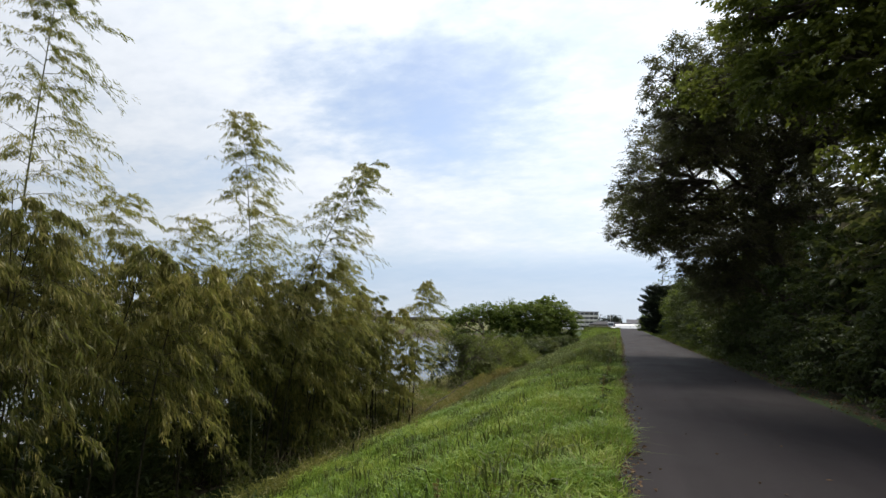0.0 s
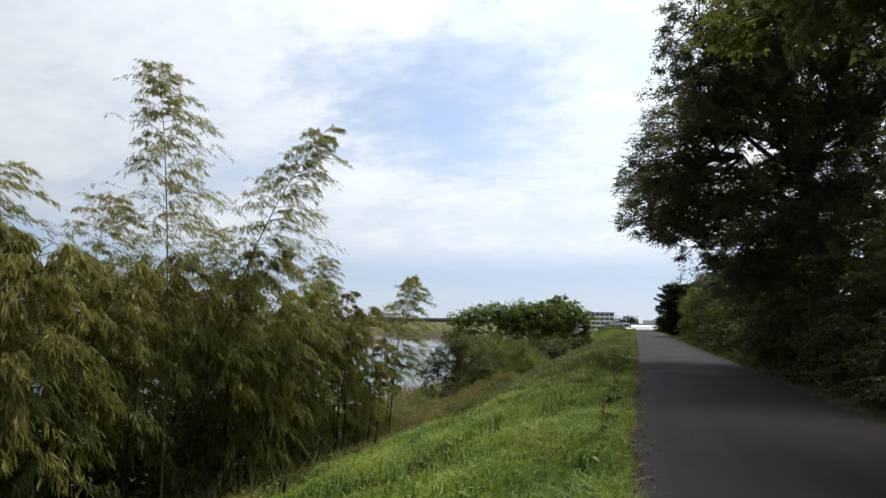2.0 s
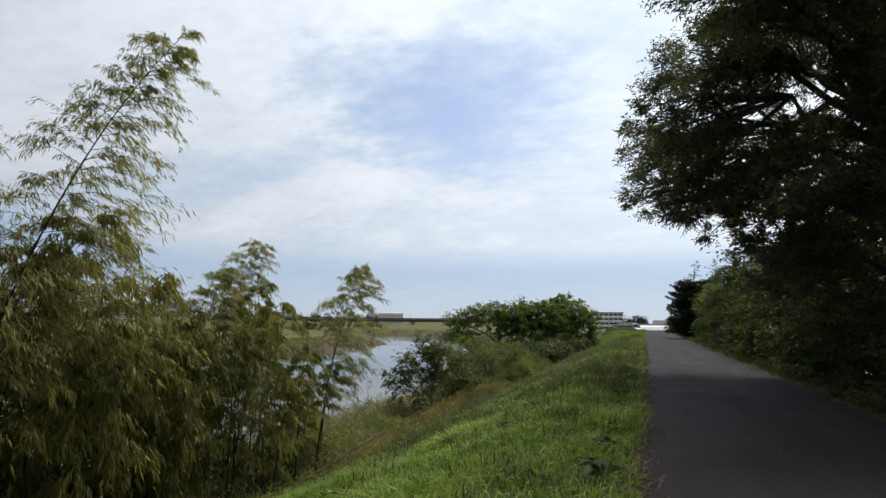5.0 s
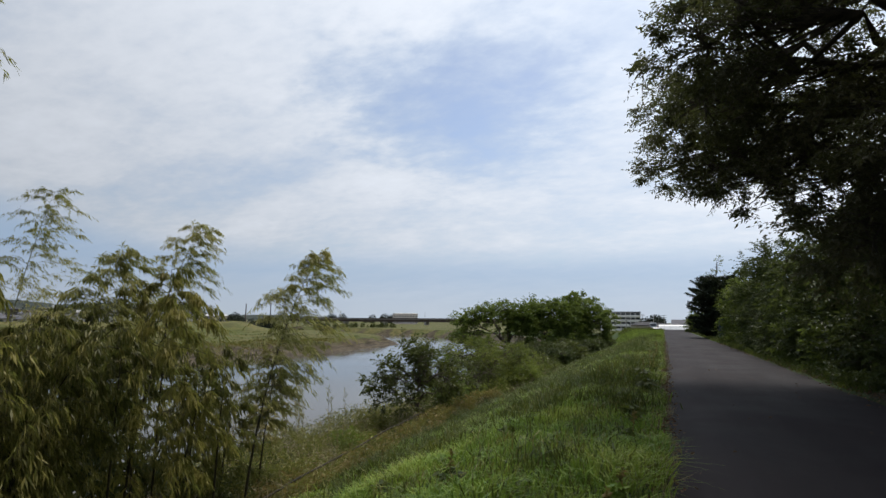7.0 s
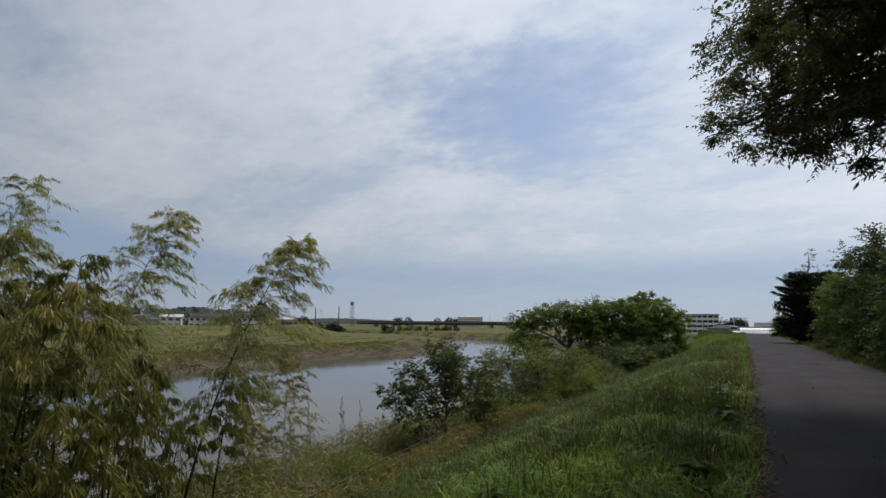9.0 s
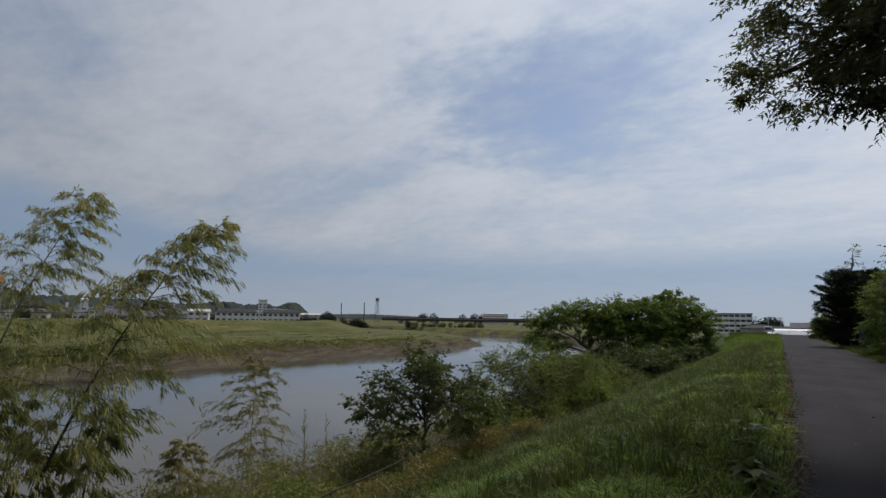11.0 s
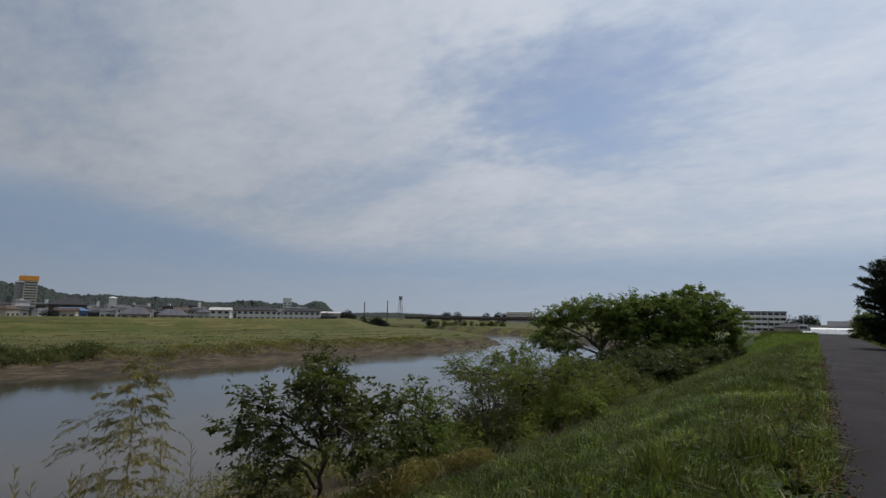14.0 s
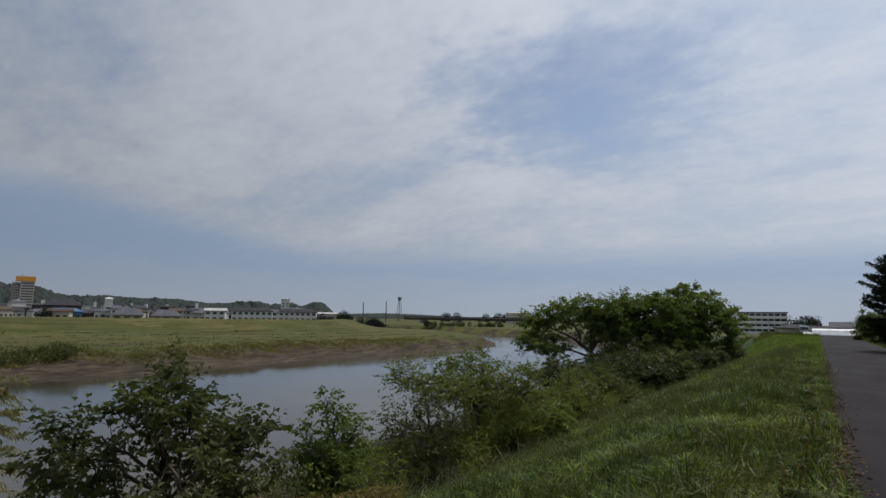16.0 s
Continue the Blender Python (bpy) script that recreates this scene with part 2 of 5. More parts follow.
meadow = N.mix(N.smooth(N.noise(xyz, 0.05, 6.0, 0.65), 0.40, 0.60, 0.0, 0.6), meadow, (0.042, 0.060, 0.011))
fleck = N.noise(N.add("ShaderNodeMapping", {"Vector": xyz, "Scale": (1.0, 0.35, 1.0)}).outputs[0], 0.9, 7.0, 0.7)
meadow = N.mix(N.smooth(fleck, 0.52, 0.66, 0.0, 0.75), meadow, (0.020, 0.028, 0.009))
meadow = N.mix(N.smooth(N.noise(strip, 2.2, 3.0, 0.5), 0.60, 0.68, 0.0, 0.7), meadow, (0.16, 0.135, 0.07))
turf = N.mix(mown, turf, meadow)
ledge = N.add("ShaderNodeMapping", {"Vector": xyz, "Scale": (1.0, 0.28, 3.0)}).outputs[0]
mud = N.mix(N.smooth(N.noise(ledge, 0.6, 7.0, 0.7, 0.5), 0.35, 0.65), (0.022, 0.017, 0.011), (0.094, 0.074, 0.047))
mud = N.mix(N.smooth(N.noise(ledge, 1.7, 6.0, 0.7), 0.47, 0.58, 0.0, 0.75), mud, (0.022, 0.018, 0.011))
edge = N.smooth(N.math("ADD", soil, N.math("MULTIPLY", N.math("SUBTRACT", N.noise(xyz, 0.6, 6.0, 0.65), 0.5), 1.1)), 0.40, 0.78)
relief = N.add("ShaderNodeBump", {"Height": f, "Strength": 0.7, "Distance": 0.06})
turf_b = N.add("ShaderNodeBsdfPrincipled", {"Base Color": N.mix(edge, turf, mud), "Roughness": 0.93, "Specular IOR Level": 0.15, "Normal": relief.outputs[0]})
finish(N, turf_b.outputs[0])

# slow silty river water
M_WATER, N = material("river_water")
xyz = N.add("ShaderNodeTexCoord").outputs["Object"]
sl = N.add("ShaderNodeMapping", {"Vector": xyz, "Scale": (1.0, 0.45, 1.0)}).outputs[0]
ripple = N.math("ADD", N.noise(sl, 1.4, 4.0, 0.6), N.math("MULTIPLY", N.noise(sl, 0.12, 3.0), 1.2))
relief = N.add("ShaderNodeBump", {"Height": ripple, "Strength": 0.10, "Distance": 0.06})
silt = N.mix(N.smooth(N.noise(xyz, 0.02, 4.0), 0.35, 0.65), (0.034, 0.031, 0.026), (0.052, 0.046, 0.038))
wet = N.add("ShaderNodeBsdfPrincipled", {"Base Color": silt, "Roughness": N.smooth(N.noise(xyz, 0.05, 5.0), 0.3, 0.7, 0.05, 0.14), "IOR": 1.33, "Normal": relief.outputs[0]})
finish(N, wet.outputs[0])


# ---- mesh helpers ----
class Geo:
    """Collects points and faces, then makes one mesh of them."""

    def __init__(self):
        self.v, self.f, self.n = [], [], 0

    def add(self, v, f):
        v, f = np.asarray(v, float), np.asarray(f, int)
        self.v.append(v)
        self.f.append(f + self.n)
        self.n += len(v)
        return self

    def box(self, lo, hi):
        (a, b, c), (d, e, g) = lo, hi
        return self.add([(a, b, c), (d, b, c), (d, e, c), (a, e, c), (a, b, g), (d, b, g), (d, e, g), (a, e, g)],
                        [(0, 3, 2, 1), (4, 5, 6, 7), (0, 1, 5, 4), (1, 2, 6, 5), (2, 3, 7, 6), (3, 0, 4, 7)])

    def mesh(self, name, mat, smooth=False):
        me = bpy.data.meshes.new(name)
        v = np.concatenate(self.v)
        sizes = np.concatenate([np.full(len(f), f.shape[1]) for f in self.f])
        loops = np.concatenate([f.ravel() for f in self.f])
        me.vertices.add(len(v))
        me.vertices.foreach_set("co", v.ravel())
        me.loops.add(len(loops))
        me.loops.foreach_set("vertex_index", loops)
        me.polygons.add(len(sizes))
        me.polygons.foreach_set("loop_start", np.concatenate([[0], np.cumsum(sizes)[:-1]]))
        me.polygons.foreach_set("loop_total", sizes)
        me.polygons.foreach_set("use_smooth", np.full(len(sizes), bool(smooth)))
        me.materials.append(mat)
        me.update(calc_edges=True)
        return me


def part(name, geo, mat, parent=None, label="", smooth=False):
    ob = new(name, geo.mesh(name, mat, smooth))
    ob.parent = parent
    return tagged(ob, label)


def thing(name, place, label, category, group="", kind="", turn=0.0):
    ob = new(name)
    ob.location, ob.rotation_euler = place, (0, 0, radians(turn))
    ob.empty_display_size = 0.2
    return tagged(ob, label, category, group, kind)


def unit(v):
    return v / np.maximum(np.linalg.norm(v, axis=-1, keepdims=True), 1e-9)


def tube(geo, pts, radii, sides=6, cap=True):
    pts, radii = np.asarray(pts, float), np.asarray(radii, float)
    tan = unit(np.gradient(pts, axis=0))
    ref = np.where(np.abs(tan[:, 2:3]) > 0.9, np.array([[1.0, 0, 0]]), np.array([[0, 0, 1.0]]))
    if len(pts) > 1 and np.ptp((np.abs(tan[:, 2]) > 0.9).astype(int)):
        ref[:] = (0.6, 0.8, 0.0) if np.abs(tan[:, 2]).mean() > 0.6 else (0, 0, 1.0)
    a = unit(np.cross(tan, ref))
    b = np.cross(tan, a)
    ang = np.linspace(0, 2 * np.pi, sides, endpoint=False)
    ring = a[:, None] * np.cos(ang)[None, :, None] + b[:, None] * np.sin(ang)[None, :, None]
    v = (pts[:, None] + ring * radii[:, None, None]).reshape(-1, 3)
    i, j = np.meshgrid(np.arange(len(pts) - 1), np.arange(sides), indexing="ij")
    k = (j + 1) % sides
    f = np.stack([i * sides + j, i * sides + k, (i + 1) * sides + k, (i + 1) * sides + j], -1).reshape(-1, 4)
    geo.add(v, f)
    if cap:
        last = (len(pts) - 1) * sides
        geo.add(v[last:], [list(range(sides))])
        geo.add(v[:sides], [list(range(sides))[::-1]])


def leaves(geo, P, D, L, Wd, rng, droop=0.15, level=0.0):
    """One four-cornered, slightly folded leaf at each point of P, along D. level: how far the blades turn their faces to the sky."""
    n = len(P)
    S = unit(np.cross(D, rng.normal(size=(n, 3)) + np.array([0, 0, level])))
    U = np.cross(S, D)
    L, Wd = np.broadcast_to(L, n)[:, None], np.broadcast_to(Wd, n)[:, None]
    mid = P + D * L * 0.42 + U * Wd * 0.25
    tip = P + D * L
    tip[:, 2] -= (L * droop)[:, 0]
    v = np.stack([P, mid + S * Wd * 0.5, tip, mid - S * Wd * 0.5], 1).reshape(-1, 3)
    geo.add(v, np.arange(4 * n).reshape(n, 4))


def curve(p, q, n=6, sag=0.0, jitter=0.0, rng=None):
    t = np.linspace(0, 1, n)[:, None]
    pts = np.asarray(p) * (1 - t) + np.asarray(q) * t
    pts[:, 2] += (sag * 4 * t * (1 - t))[:, 0]
    if rng is not None and jitter:
        w = rng.normal(size=(n, 3)) * jitter
        w[0] = w[-1] = 0
        pts += w
    return pts


def spread(rng, n, shell=0.5):
    """n points in a unit ball, more of them towards its skin."""
    d = unit(rng.normal(size=(n, 3)))
    return d * (rng.random((n, 1)) ** (shell * 0.66))


def tree(name, label, category, place, trunk, r0, lobes, leaf_mat, seed, leaf=(0.14, 0.07), count=12000, clumps=26, clump_r=0.45,
         bark=None, group="", shell=0.5, droop=0.2, limb_r=0.35, turn=0.0, kind=""):
    """A broad-leaved tree or bush. trunk: points from the foot up; lobes: (centre, radii) of the crown's masses. All from the foot."""
    rng = np.random.default_rng(seed)
    bark = bark or M_BARK
    top = thing(name, place, label, category, group, kind, turn)
    trunk = np.asarray(trunk, float)
    t = np.linspace(0, len(trunk) - 1, 4 * len(trunk))
    path = np.stack([np.interp(t, np.arange(len(trunk)), trunk[:, k]) for k in range(3)], 1)
    path[1:-1, :2] += rng.normal(size=(len(path) - 2, 2)) * r0 * 0.25
    g = Geo()
    tube(g, path, np.linspace(r0, r0 * 0.45, len(path)) * (1 + 0.5 * np.exp(-np.arange(len(path)) * 1.2)), 8)
    part("trunk", g, bark, top, smooth=True)
    crown, twigs = Geo(), Geo()
    vol = np.array([np.prod(r) ** 0.75 for _, r in lobes])
    share = vol / vol.sum()
    for (c, r), s in zip(lobes, share):
        c, r = np.asarray(c, float), np.asarray(r, float)
        start = path[min(len(path) - 1, max(2, int(len(path) * np.clip((c[2] - r[2] * 0.6) / max(path[-1, 2], 0.1), 0.3, 1.0)) - 1))]
        g = Geo()
        mid = curve(start, c, 7, 0.12 * np.linalg.norm(c - start), 0.05 * np.linalg.norm(c - start), rng)
        tube(g, mid, np.linspace(r0 * limb_r * 1.3, r0 * 0.12 + 0.008, 7), 6)
        part("limb", g, bark, top, smooth=True)
        k = max(5, int(clumps * s * len(lobes)))
        cc = c + spread(rng, k, shell) * r
        for p in cc:
            a = mid[rng.integers(3, 7)]
            tube(twigs, curve(a, p, 4, 0.05, 0.04, rng), np.linspace(r0 * 0.10 + 0.006, 0.004, 4), 3, False)
        # leafy shoots that spread out of each clump, with leaves to both sides of them
        per = 9
        m = max(2, int(count * s / per))
        w = rng.integers(0, k, m)
        size = clump_r * (0.6 + 0.8 * rng.random(k))[w][:, None]
        out = unit(cc - c + np.array([0, 0, 0.25 * r[2]]))[w]
        way_ = unit(out * 0.8 + rng.normal(size=(m, 3)) * np.array([0.75, 0.75, 0.42]))
        base = cc[w] + spread(rng, m, 0.8) * size * 0.9
        ln = size * rng.uniform(1.0, 2.3, (m, 1))
        u = (np.arange(per) + rng.random((m, per))) / per
        P = base[:, None] + way_[:, None] * (ln * u)[..., None]
        P[..., 2] -= ln * u ** 2 * droop * 0.9
        side = unit(np.cross(way_, np.array([0, 0, 1.0]) + rng.normal(size=(m, 3)) * 0.3))
        turn_ = np.where((np.arange(per) % 2)[None, :] > 0, 1.0, -1.0) * np.ones((m, 1))
        D = unit(way_[:, None] * 0.55 + side[:, None] * turn_[..., None] * 0.8 + rng.normal(size=(m, per, 3)) * 0.28 - np.array([0, 0, droop]))
        L = leaf[0] * (0.6 + 0.7 * rng.random(m * per))
        leaves(crown, P.reshape(-1, 3), D.reshape(-1, 3), L, leaf[1] / leaf[0] * L, rng, 0.15, 1.3)
        leaves(twigs, base, way_, ln[:, 0] * 0.9, 0.007, rng, droop * 0.6)
    tagged(part("branchwork", twigs, bark, top), kind="stuff")
    part("crown", crown, leaf_mat, top)
    return top


def bamboo(name, label, place, tip, seed, leaf_mat, culm_mat, r0=0.03, bare=0.35, branches=26, reach=1.0, per=110, leaf=0.17, group="", wind=0.35,
           bow=0.5, spread_leaf=0.16, fan=0.75, hang=0.7, fall=0.55, loose=0.22, tipward=0.8, wide=0.16):
    """A bamboo: a jointed culm that bows to its tip, thin arching branches at its joints, hanging narrow leaves."""
    rng = np.random.default_rng(seed)
    top = thing(name, place, label, "bamboo", group)
    tip = np.asarray(tip, float)
    n = 26
    t = np.linspace(0, 1, n)
    path = np.stack([tip[0] * t ** (1 + bow), tip[1] * t ** (1 + bow), tip[2] * (t * (1 + 0.25 * bow) - 0.25 * bow * t ** 3)], 1)
    radii = r0 * (1 - 0.86 * t) * (1 + 0.16 * (np.arange(n) % 2))
    g = Geo()
    tube(g, path, radii, 7)
    part("culm", g, culm_mat, top, smooth=True)
    crown, twigs = Geo(), Geo()
    height = tip[2]
    for i in range(branches):
        s = bare + (1 - bare) * ((i + rng.random()) / branches)
        p = np.array([np.interp(s, t, path[:, k]) for k in range(3)])
        ang = i * 2.4 + rng.random() * 0.9
        ln = reach * (0.55 + 0.6 * rng.random()) * (1.15 - 0.75 * max(0.0, (s - 0.55) / 0.45)) * (0.6 + 0.4 * min(1.0, (s - bare) * 5 + 0.3))
        out = np.array([math.cos(ang) + wind, math.sin(ang), 0.35 + 0.45 * s])
        out /= np.linalg.norm(out)
        u = np.linspace(0, 1, 6)[:, None]
        br = p + out * ln * u
        br[:, 2] -= (ln * 0.62 * u ** 2)[:, 0]
        tube(twigs, br[::2], np.linspace(0.007, 0.003, 3), 3, False)
        # side twigs in a flat fan, each with a comb of hanging leaves
        k = max(3, int(per / 26 * (0.7 + 0.6 * rng.random())))
        for w in np.sort(rng.random(k) ** tipward):
            a = np.array([np.interp(w, u[:, 0], br[:, q]) for q in range(3)])
            way_ = out + rng.normal(size=3) * np.array([fan, fan, fan * 0.4]) + np.array([wind * 0.5, 0, -0.25 * w])
            way_ /= np.linalg.norm(way_)
            ls = ln * rng.uniform(0.28, 0.62)
            tw = a + way_ * ls * u
            tw[:, 2] -= (ls * fall * u ** 2)[:, 0]
            tube(twigs, tw[[0, 3]], (0.004, 0.002), 3, False)
            m = int(22 * (0.6 + 0.6 * rng.random()))
            v_ = rng.random(m) ** 0.7
            P = np.stack([np.interp(v_, u[:, 0], tw[:, q]) for q in range(3)], 1) + rng.normal(size=(m, 3)) * spread_leaf * 0.25
            tang = unit(tw[-1] - tw[2])
            D = unit(tang * 0.6 + np.array([wind * 0.8, 0, -hang]) + rng.normal(size=(m, 3)) * loose)
            L = leaf * (0.6 + 0.65 * rng.random(m))
            leaves(crown, P, D, L, L * wide, rng, 0.12)
    tagged(part("branchwork", twigs, culm_mat, top), kind="stuff")
    part("foliage", crown, leaf_mat, top)
    return top


# ---- the lie of the land ----
WATER = -6.3


def step(x, a, b):
    u = np.clip((np.asarray(x, float) - a) / (b - a), 0, 1)
    return u * u * (3 - 2 * u)


def near_bank(y):
    """x of the waterline on the road's side of the river."""
    return -18.5 - 2.5 * step(y, 46, 68) - 88.0 * (np.maximum(0, y - 105) / 160.0) ** 1.5 - 1.6 * np.maximum(0, y - 255)


def far_bank(y):
    return -75.0 - 0.27 * np.maximum(0, y - 160.0) ** 1.25 - 1.9 * np.maximum(0, y - 235) + 1.6 * np.sin(y * 0.11) + 0.8 * np.sin(y * 0.31)


def lumps(x, y):
    return (np.sin(x * 1.7 + y * 0.6) * np.sin(y * 1.1 - x * 0.4) * 0.5 + np.sin(x * 0.53 + 1.0) * np.sin(y * 0.37) + 0.4 * np.sin(x * 3.1 + y * 2.3))


def land(x, y):
    x, y = np.asarray(x, float), np.asarray(y, float)
    crest = -2.3 * step(y, 119, 175)
    # levee with the road on it
    s = -1.2 - 5.0 * step(y, 84, 118) - x
    slope = -0.40 * np.maximum(0, s - 0.25 + 0.25 * np.exp(-np.maximum(s, 0) * 3)) * (s > 0)
    foot = -2.45 - 0.10 * np.clip(s - 6, 0, 8)
    left = np.where(s < 6.2, np.maximum(slope, -2.45), foot)
    k = near_bank(y) - x                      # into the river
    bank = np.clip((k + 6.0) / 6.0, 0, 1)
    left = left + (WATER - left) * (bank ** 1.4)
    left = np.where(k > 0, WATER - np.minimum(k * 0.35, 2.0), np.maximum(left, WATER - 0.02))
    right = -2.6 * step(x, 6.0, 14.0)
    z = np.where(s > 0, left, right)
    z = np.where((s <= 0) | (s < 8), z + crest * np.where(s > 0, 1 - step(s, 0, 6), 1), z)
    # the far bank: mud, a broken edge, a mown meadow, the other levee
    d = far_bank(y) - x
    open_ = step(y, 130, 80)
    wobble = 1.2 * np.sin(y * 0.45) + 0.7 * np.sin(y * 1.3)
    rise = -6.25 + 0.45 * step(d, 0, 3.5) + (1.9 + 0.4 * open_) * step(d + wobble, 3.5, 9.0 + 7.0 * open_) + 0.5 * step(d, 20, 52)
    rise = rise + (0.4 - rise) * step(d, 54, 72) - 2.2 * step(d, 77, 90)
    z = np.where(d > -6, np.where(d > 0, rise, np.maximum(z, -6.25 + 0.32 * d)), z)
    rough = np.where(s > 0, 0.055 * step(s, 0.2, 2), 0.0) + np.where(d > 3, 0.07, 0.0) + 0.07 * step(d, 1.5, 4) * step(d, 14, 11) * (1 + np.sin(y * 2.3 + x) * np.sin(y * 0.83 + 1.3 * x))
    return z + rough * lumps(x, y)


def axis(parts_):
    return np.unique(np.concatenate([np.arange(a, b, h) for a, b, h in parts_] + [[parts_[-1][1]]]))


gx = axis([(-3000, -700, 230), (-700, -200, 25), (-200, -100, 4), (-100, -60, 0.9), (-60, -24, 3), (-24, -9, 0.5), (-9, 0.0, 0.3), (0.0, 8.0, 0.5), (8, 40, 4), (40, 300, 40), (300, 3000, 300)])
gy = axis([(-1500, -100, 140), (-100, -6, 8), (-6, 60, 0.45), (60, 210, 1.5), (210, 400, 7), (400, 3600, 200)])
X, Y = np.meshgrid(gx, gy, indexing="ij")
Z = land(X, Y)
nx, ny = X.shape
i, j = np.meshgrid(np.arange(nx - 1), np.arange(ny - 1), indexing="ij")
quads = np.stack([i * ny + j, (i + 1) * ny + j, (i + 1) * ny + j + 1, i * ny + j + 1], -1).reshape(-1, 4)
g = Geo().add(np.stack([X, Y, Z], -1).reshape(-1, 3), quads)
ground = part("ground", g, M_GROUND, smooth=True)
tagged(ground, "grassy levee, muddy river banks and mown flood meadow", "ground", kind="structure")
D_ = far_bank(Y) - X
K_ = near_bank(Y) - X
soil = np.where(D_ > -8, np.clip(1.25 - np.maximum(D_, 0) / (11.0 + 7.0 * step(Y, 130, 80)), 0, 1), 0) + np.where((K_ > -9) & (D_ < -8), 0.75, 0) + 0.75 * step(X, 3.3, 4.2) * step(X, 7, 5) \
    + 0.36 * step(X, -0.4, 0.1) * step(X, 2, 1) + np.where((X < -6) & (K_ < -5) & (Y < 60), 0.42, 0)
soil = soil + 0.7 * step(D_, 17.5, 18.5) * step(D_, 22.0, 21.0) * step(Y, 95, 70)
mown = np.where((D_ > 5) | (Y > 235) | (X > 14), 1.0, 0.0)
for key, vals in (("soil", soil), ("mown", mown)):
    ground.data.attributes.new(key, "FLOAT", "POINT").data.foreach_set("value", np.clip(vals, 0, 1).ravel().astype(np.float32))

wg = Geo().add([(-1200, -1500, WATER), (-8, -1500, WATER), (-8, 1200, WATER), (-1200, 1200, WATER)], [(0, 1, 2, 3)])
tagged(part("water", wg, M_WATER), "slow brown-grey river reflecting the cloudy sky", "river", kind="structure")

# the road: a slightly cambered sheet with frayed edges
ry = np.arange(-12, 170, 0.25)
rx = np.linspace(0, 1, 9)
rng = np.random.default_rng(3)


def fray(y, seed):
    r = np.random.default_rng(seed)
    a = np.convolve(r.normal(size=len(y) + 8), np.ones(5) / 5, "same")[4:-4]
    b = np.convolve(r.normal(size=len(y) + 80), np.ones(41) / 41, "same")[40:-40]
    return 0.05 * a + 0.22 * b


lo, hi = 0.08 + fray(ry, 5), 3.66 + fray(ry, 6)
RX = lo[:, None] + (hi - lo)[:, None] * rx
RZ = land(RX, ry[:, None] + 0 * RX) + 0.035 - 0.03 * (2 * rx - 1) ** 4
v = np.stack([RX, ry[:, None] + 0 * RX, RZ], -1).reshape(-1, 3)
i, j = np.meshgrid(np.arange(len(ry) - 1), np.arange(8), indexing="ij")
g = Geo().add(v, np.stack([i * 9 + j, i * 9 + j + 1, (i + 1) * 9 + j + 1, (i + 1) * 9 + j], -1).reshape(-1, 4))
tagged(part("road", g, M_ROAD, smooth=True), "narrow grey asphalt road on the levee with frayed edges", "road", kind="structure")

# the track that leaves it to the river side at the end of the levee
TX, TY = np.meshgrid(np.linspace(-2.9, 0.12, 13), np.linspace(112.0, 142.0, 10), indexing="ij")
i, j = np.meshgrid(np.arange(12), np.arange(9), indexing="ij")
g = Geo().add(np.stack([TX, TY, land(TX, TY) + 0.03], -1).reshape(-1, 3), np.stack([i * 10 + j, (i + 1) * 10 + j, (i + 1) * 10 + j + 1, i * 10 + j + 1], -1).reshape(-1, 4))
tagged(part("road", g, M_ROAD, smooth=True), "short asphalt track branching off at the end of the levee", "road", kind="structure")


def at(x, y, dz=0.0):
    return (x, y, float(land(x, y)) + dz)


# ---- the bamboo grove between levee and river ----
GROVE = "bamboos of the riverside grove"
rng = np.random.default_rng(11)
TALL = [  # foot x, y; tip x, y, z; branch reach; seed; bare share of the culm; branches
    (-9.85, 7.2, -10.05, 7.7, 8.9, 1.15, 1, 0.34, 70), (-8.95, 12.8, -9.6, 12.45, 6.95, 1.3, 2, 0.34, 74), (-9.0, 13.4, -7.0, 15.15, 6.15, 1.25, 3, 0.34, 74),
    (-7.65, 20.75, -8.28, 23.9, 3.2, 1.05, 4, 0.34, 62), (-12.3, 21.6, -12.06, 23.5, 4.05, 1.25, 5, 0.25, 70), (-16.6, 20.8, -16.7, 22.2, 5.2, 1.6, 6, 0.25, 64), (-9.5, 17.9, -9.3, 19.1, 2.7, 1.1, 7, 0.3, 58),
    (-11.9, 10.2, -11.7, 10.8, 4.5, 1.5, 8, 0.34, 60), (-11.8, 12.6, -11.6, 13.2, 4.3, 1.4, 9, 0.34, 54)]
for x, y, tx, ty, tz, rc, sd, bare, many in TALL:
    f = at(x, y, -0.03)
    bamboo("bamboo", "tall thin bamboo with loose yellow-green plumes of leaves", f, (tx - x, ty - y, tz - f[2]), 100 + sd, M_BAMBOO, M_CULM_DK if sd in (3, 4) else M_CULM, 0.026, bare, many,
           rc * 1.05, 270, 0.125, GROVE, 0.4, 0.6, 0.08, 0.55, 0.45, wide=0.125)
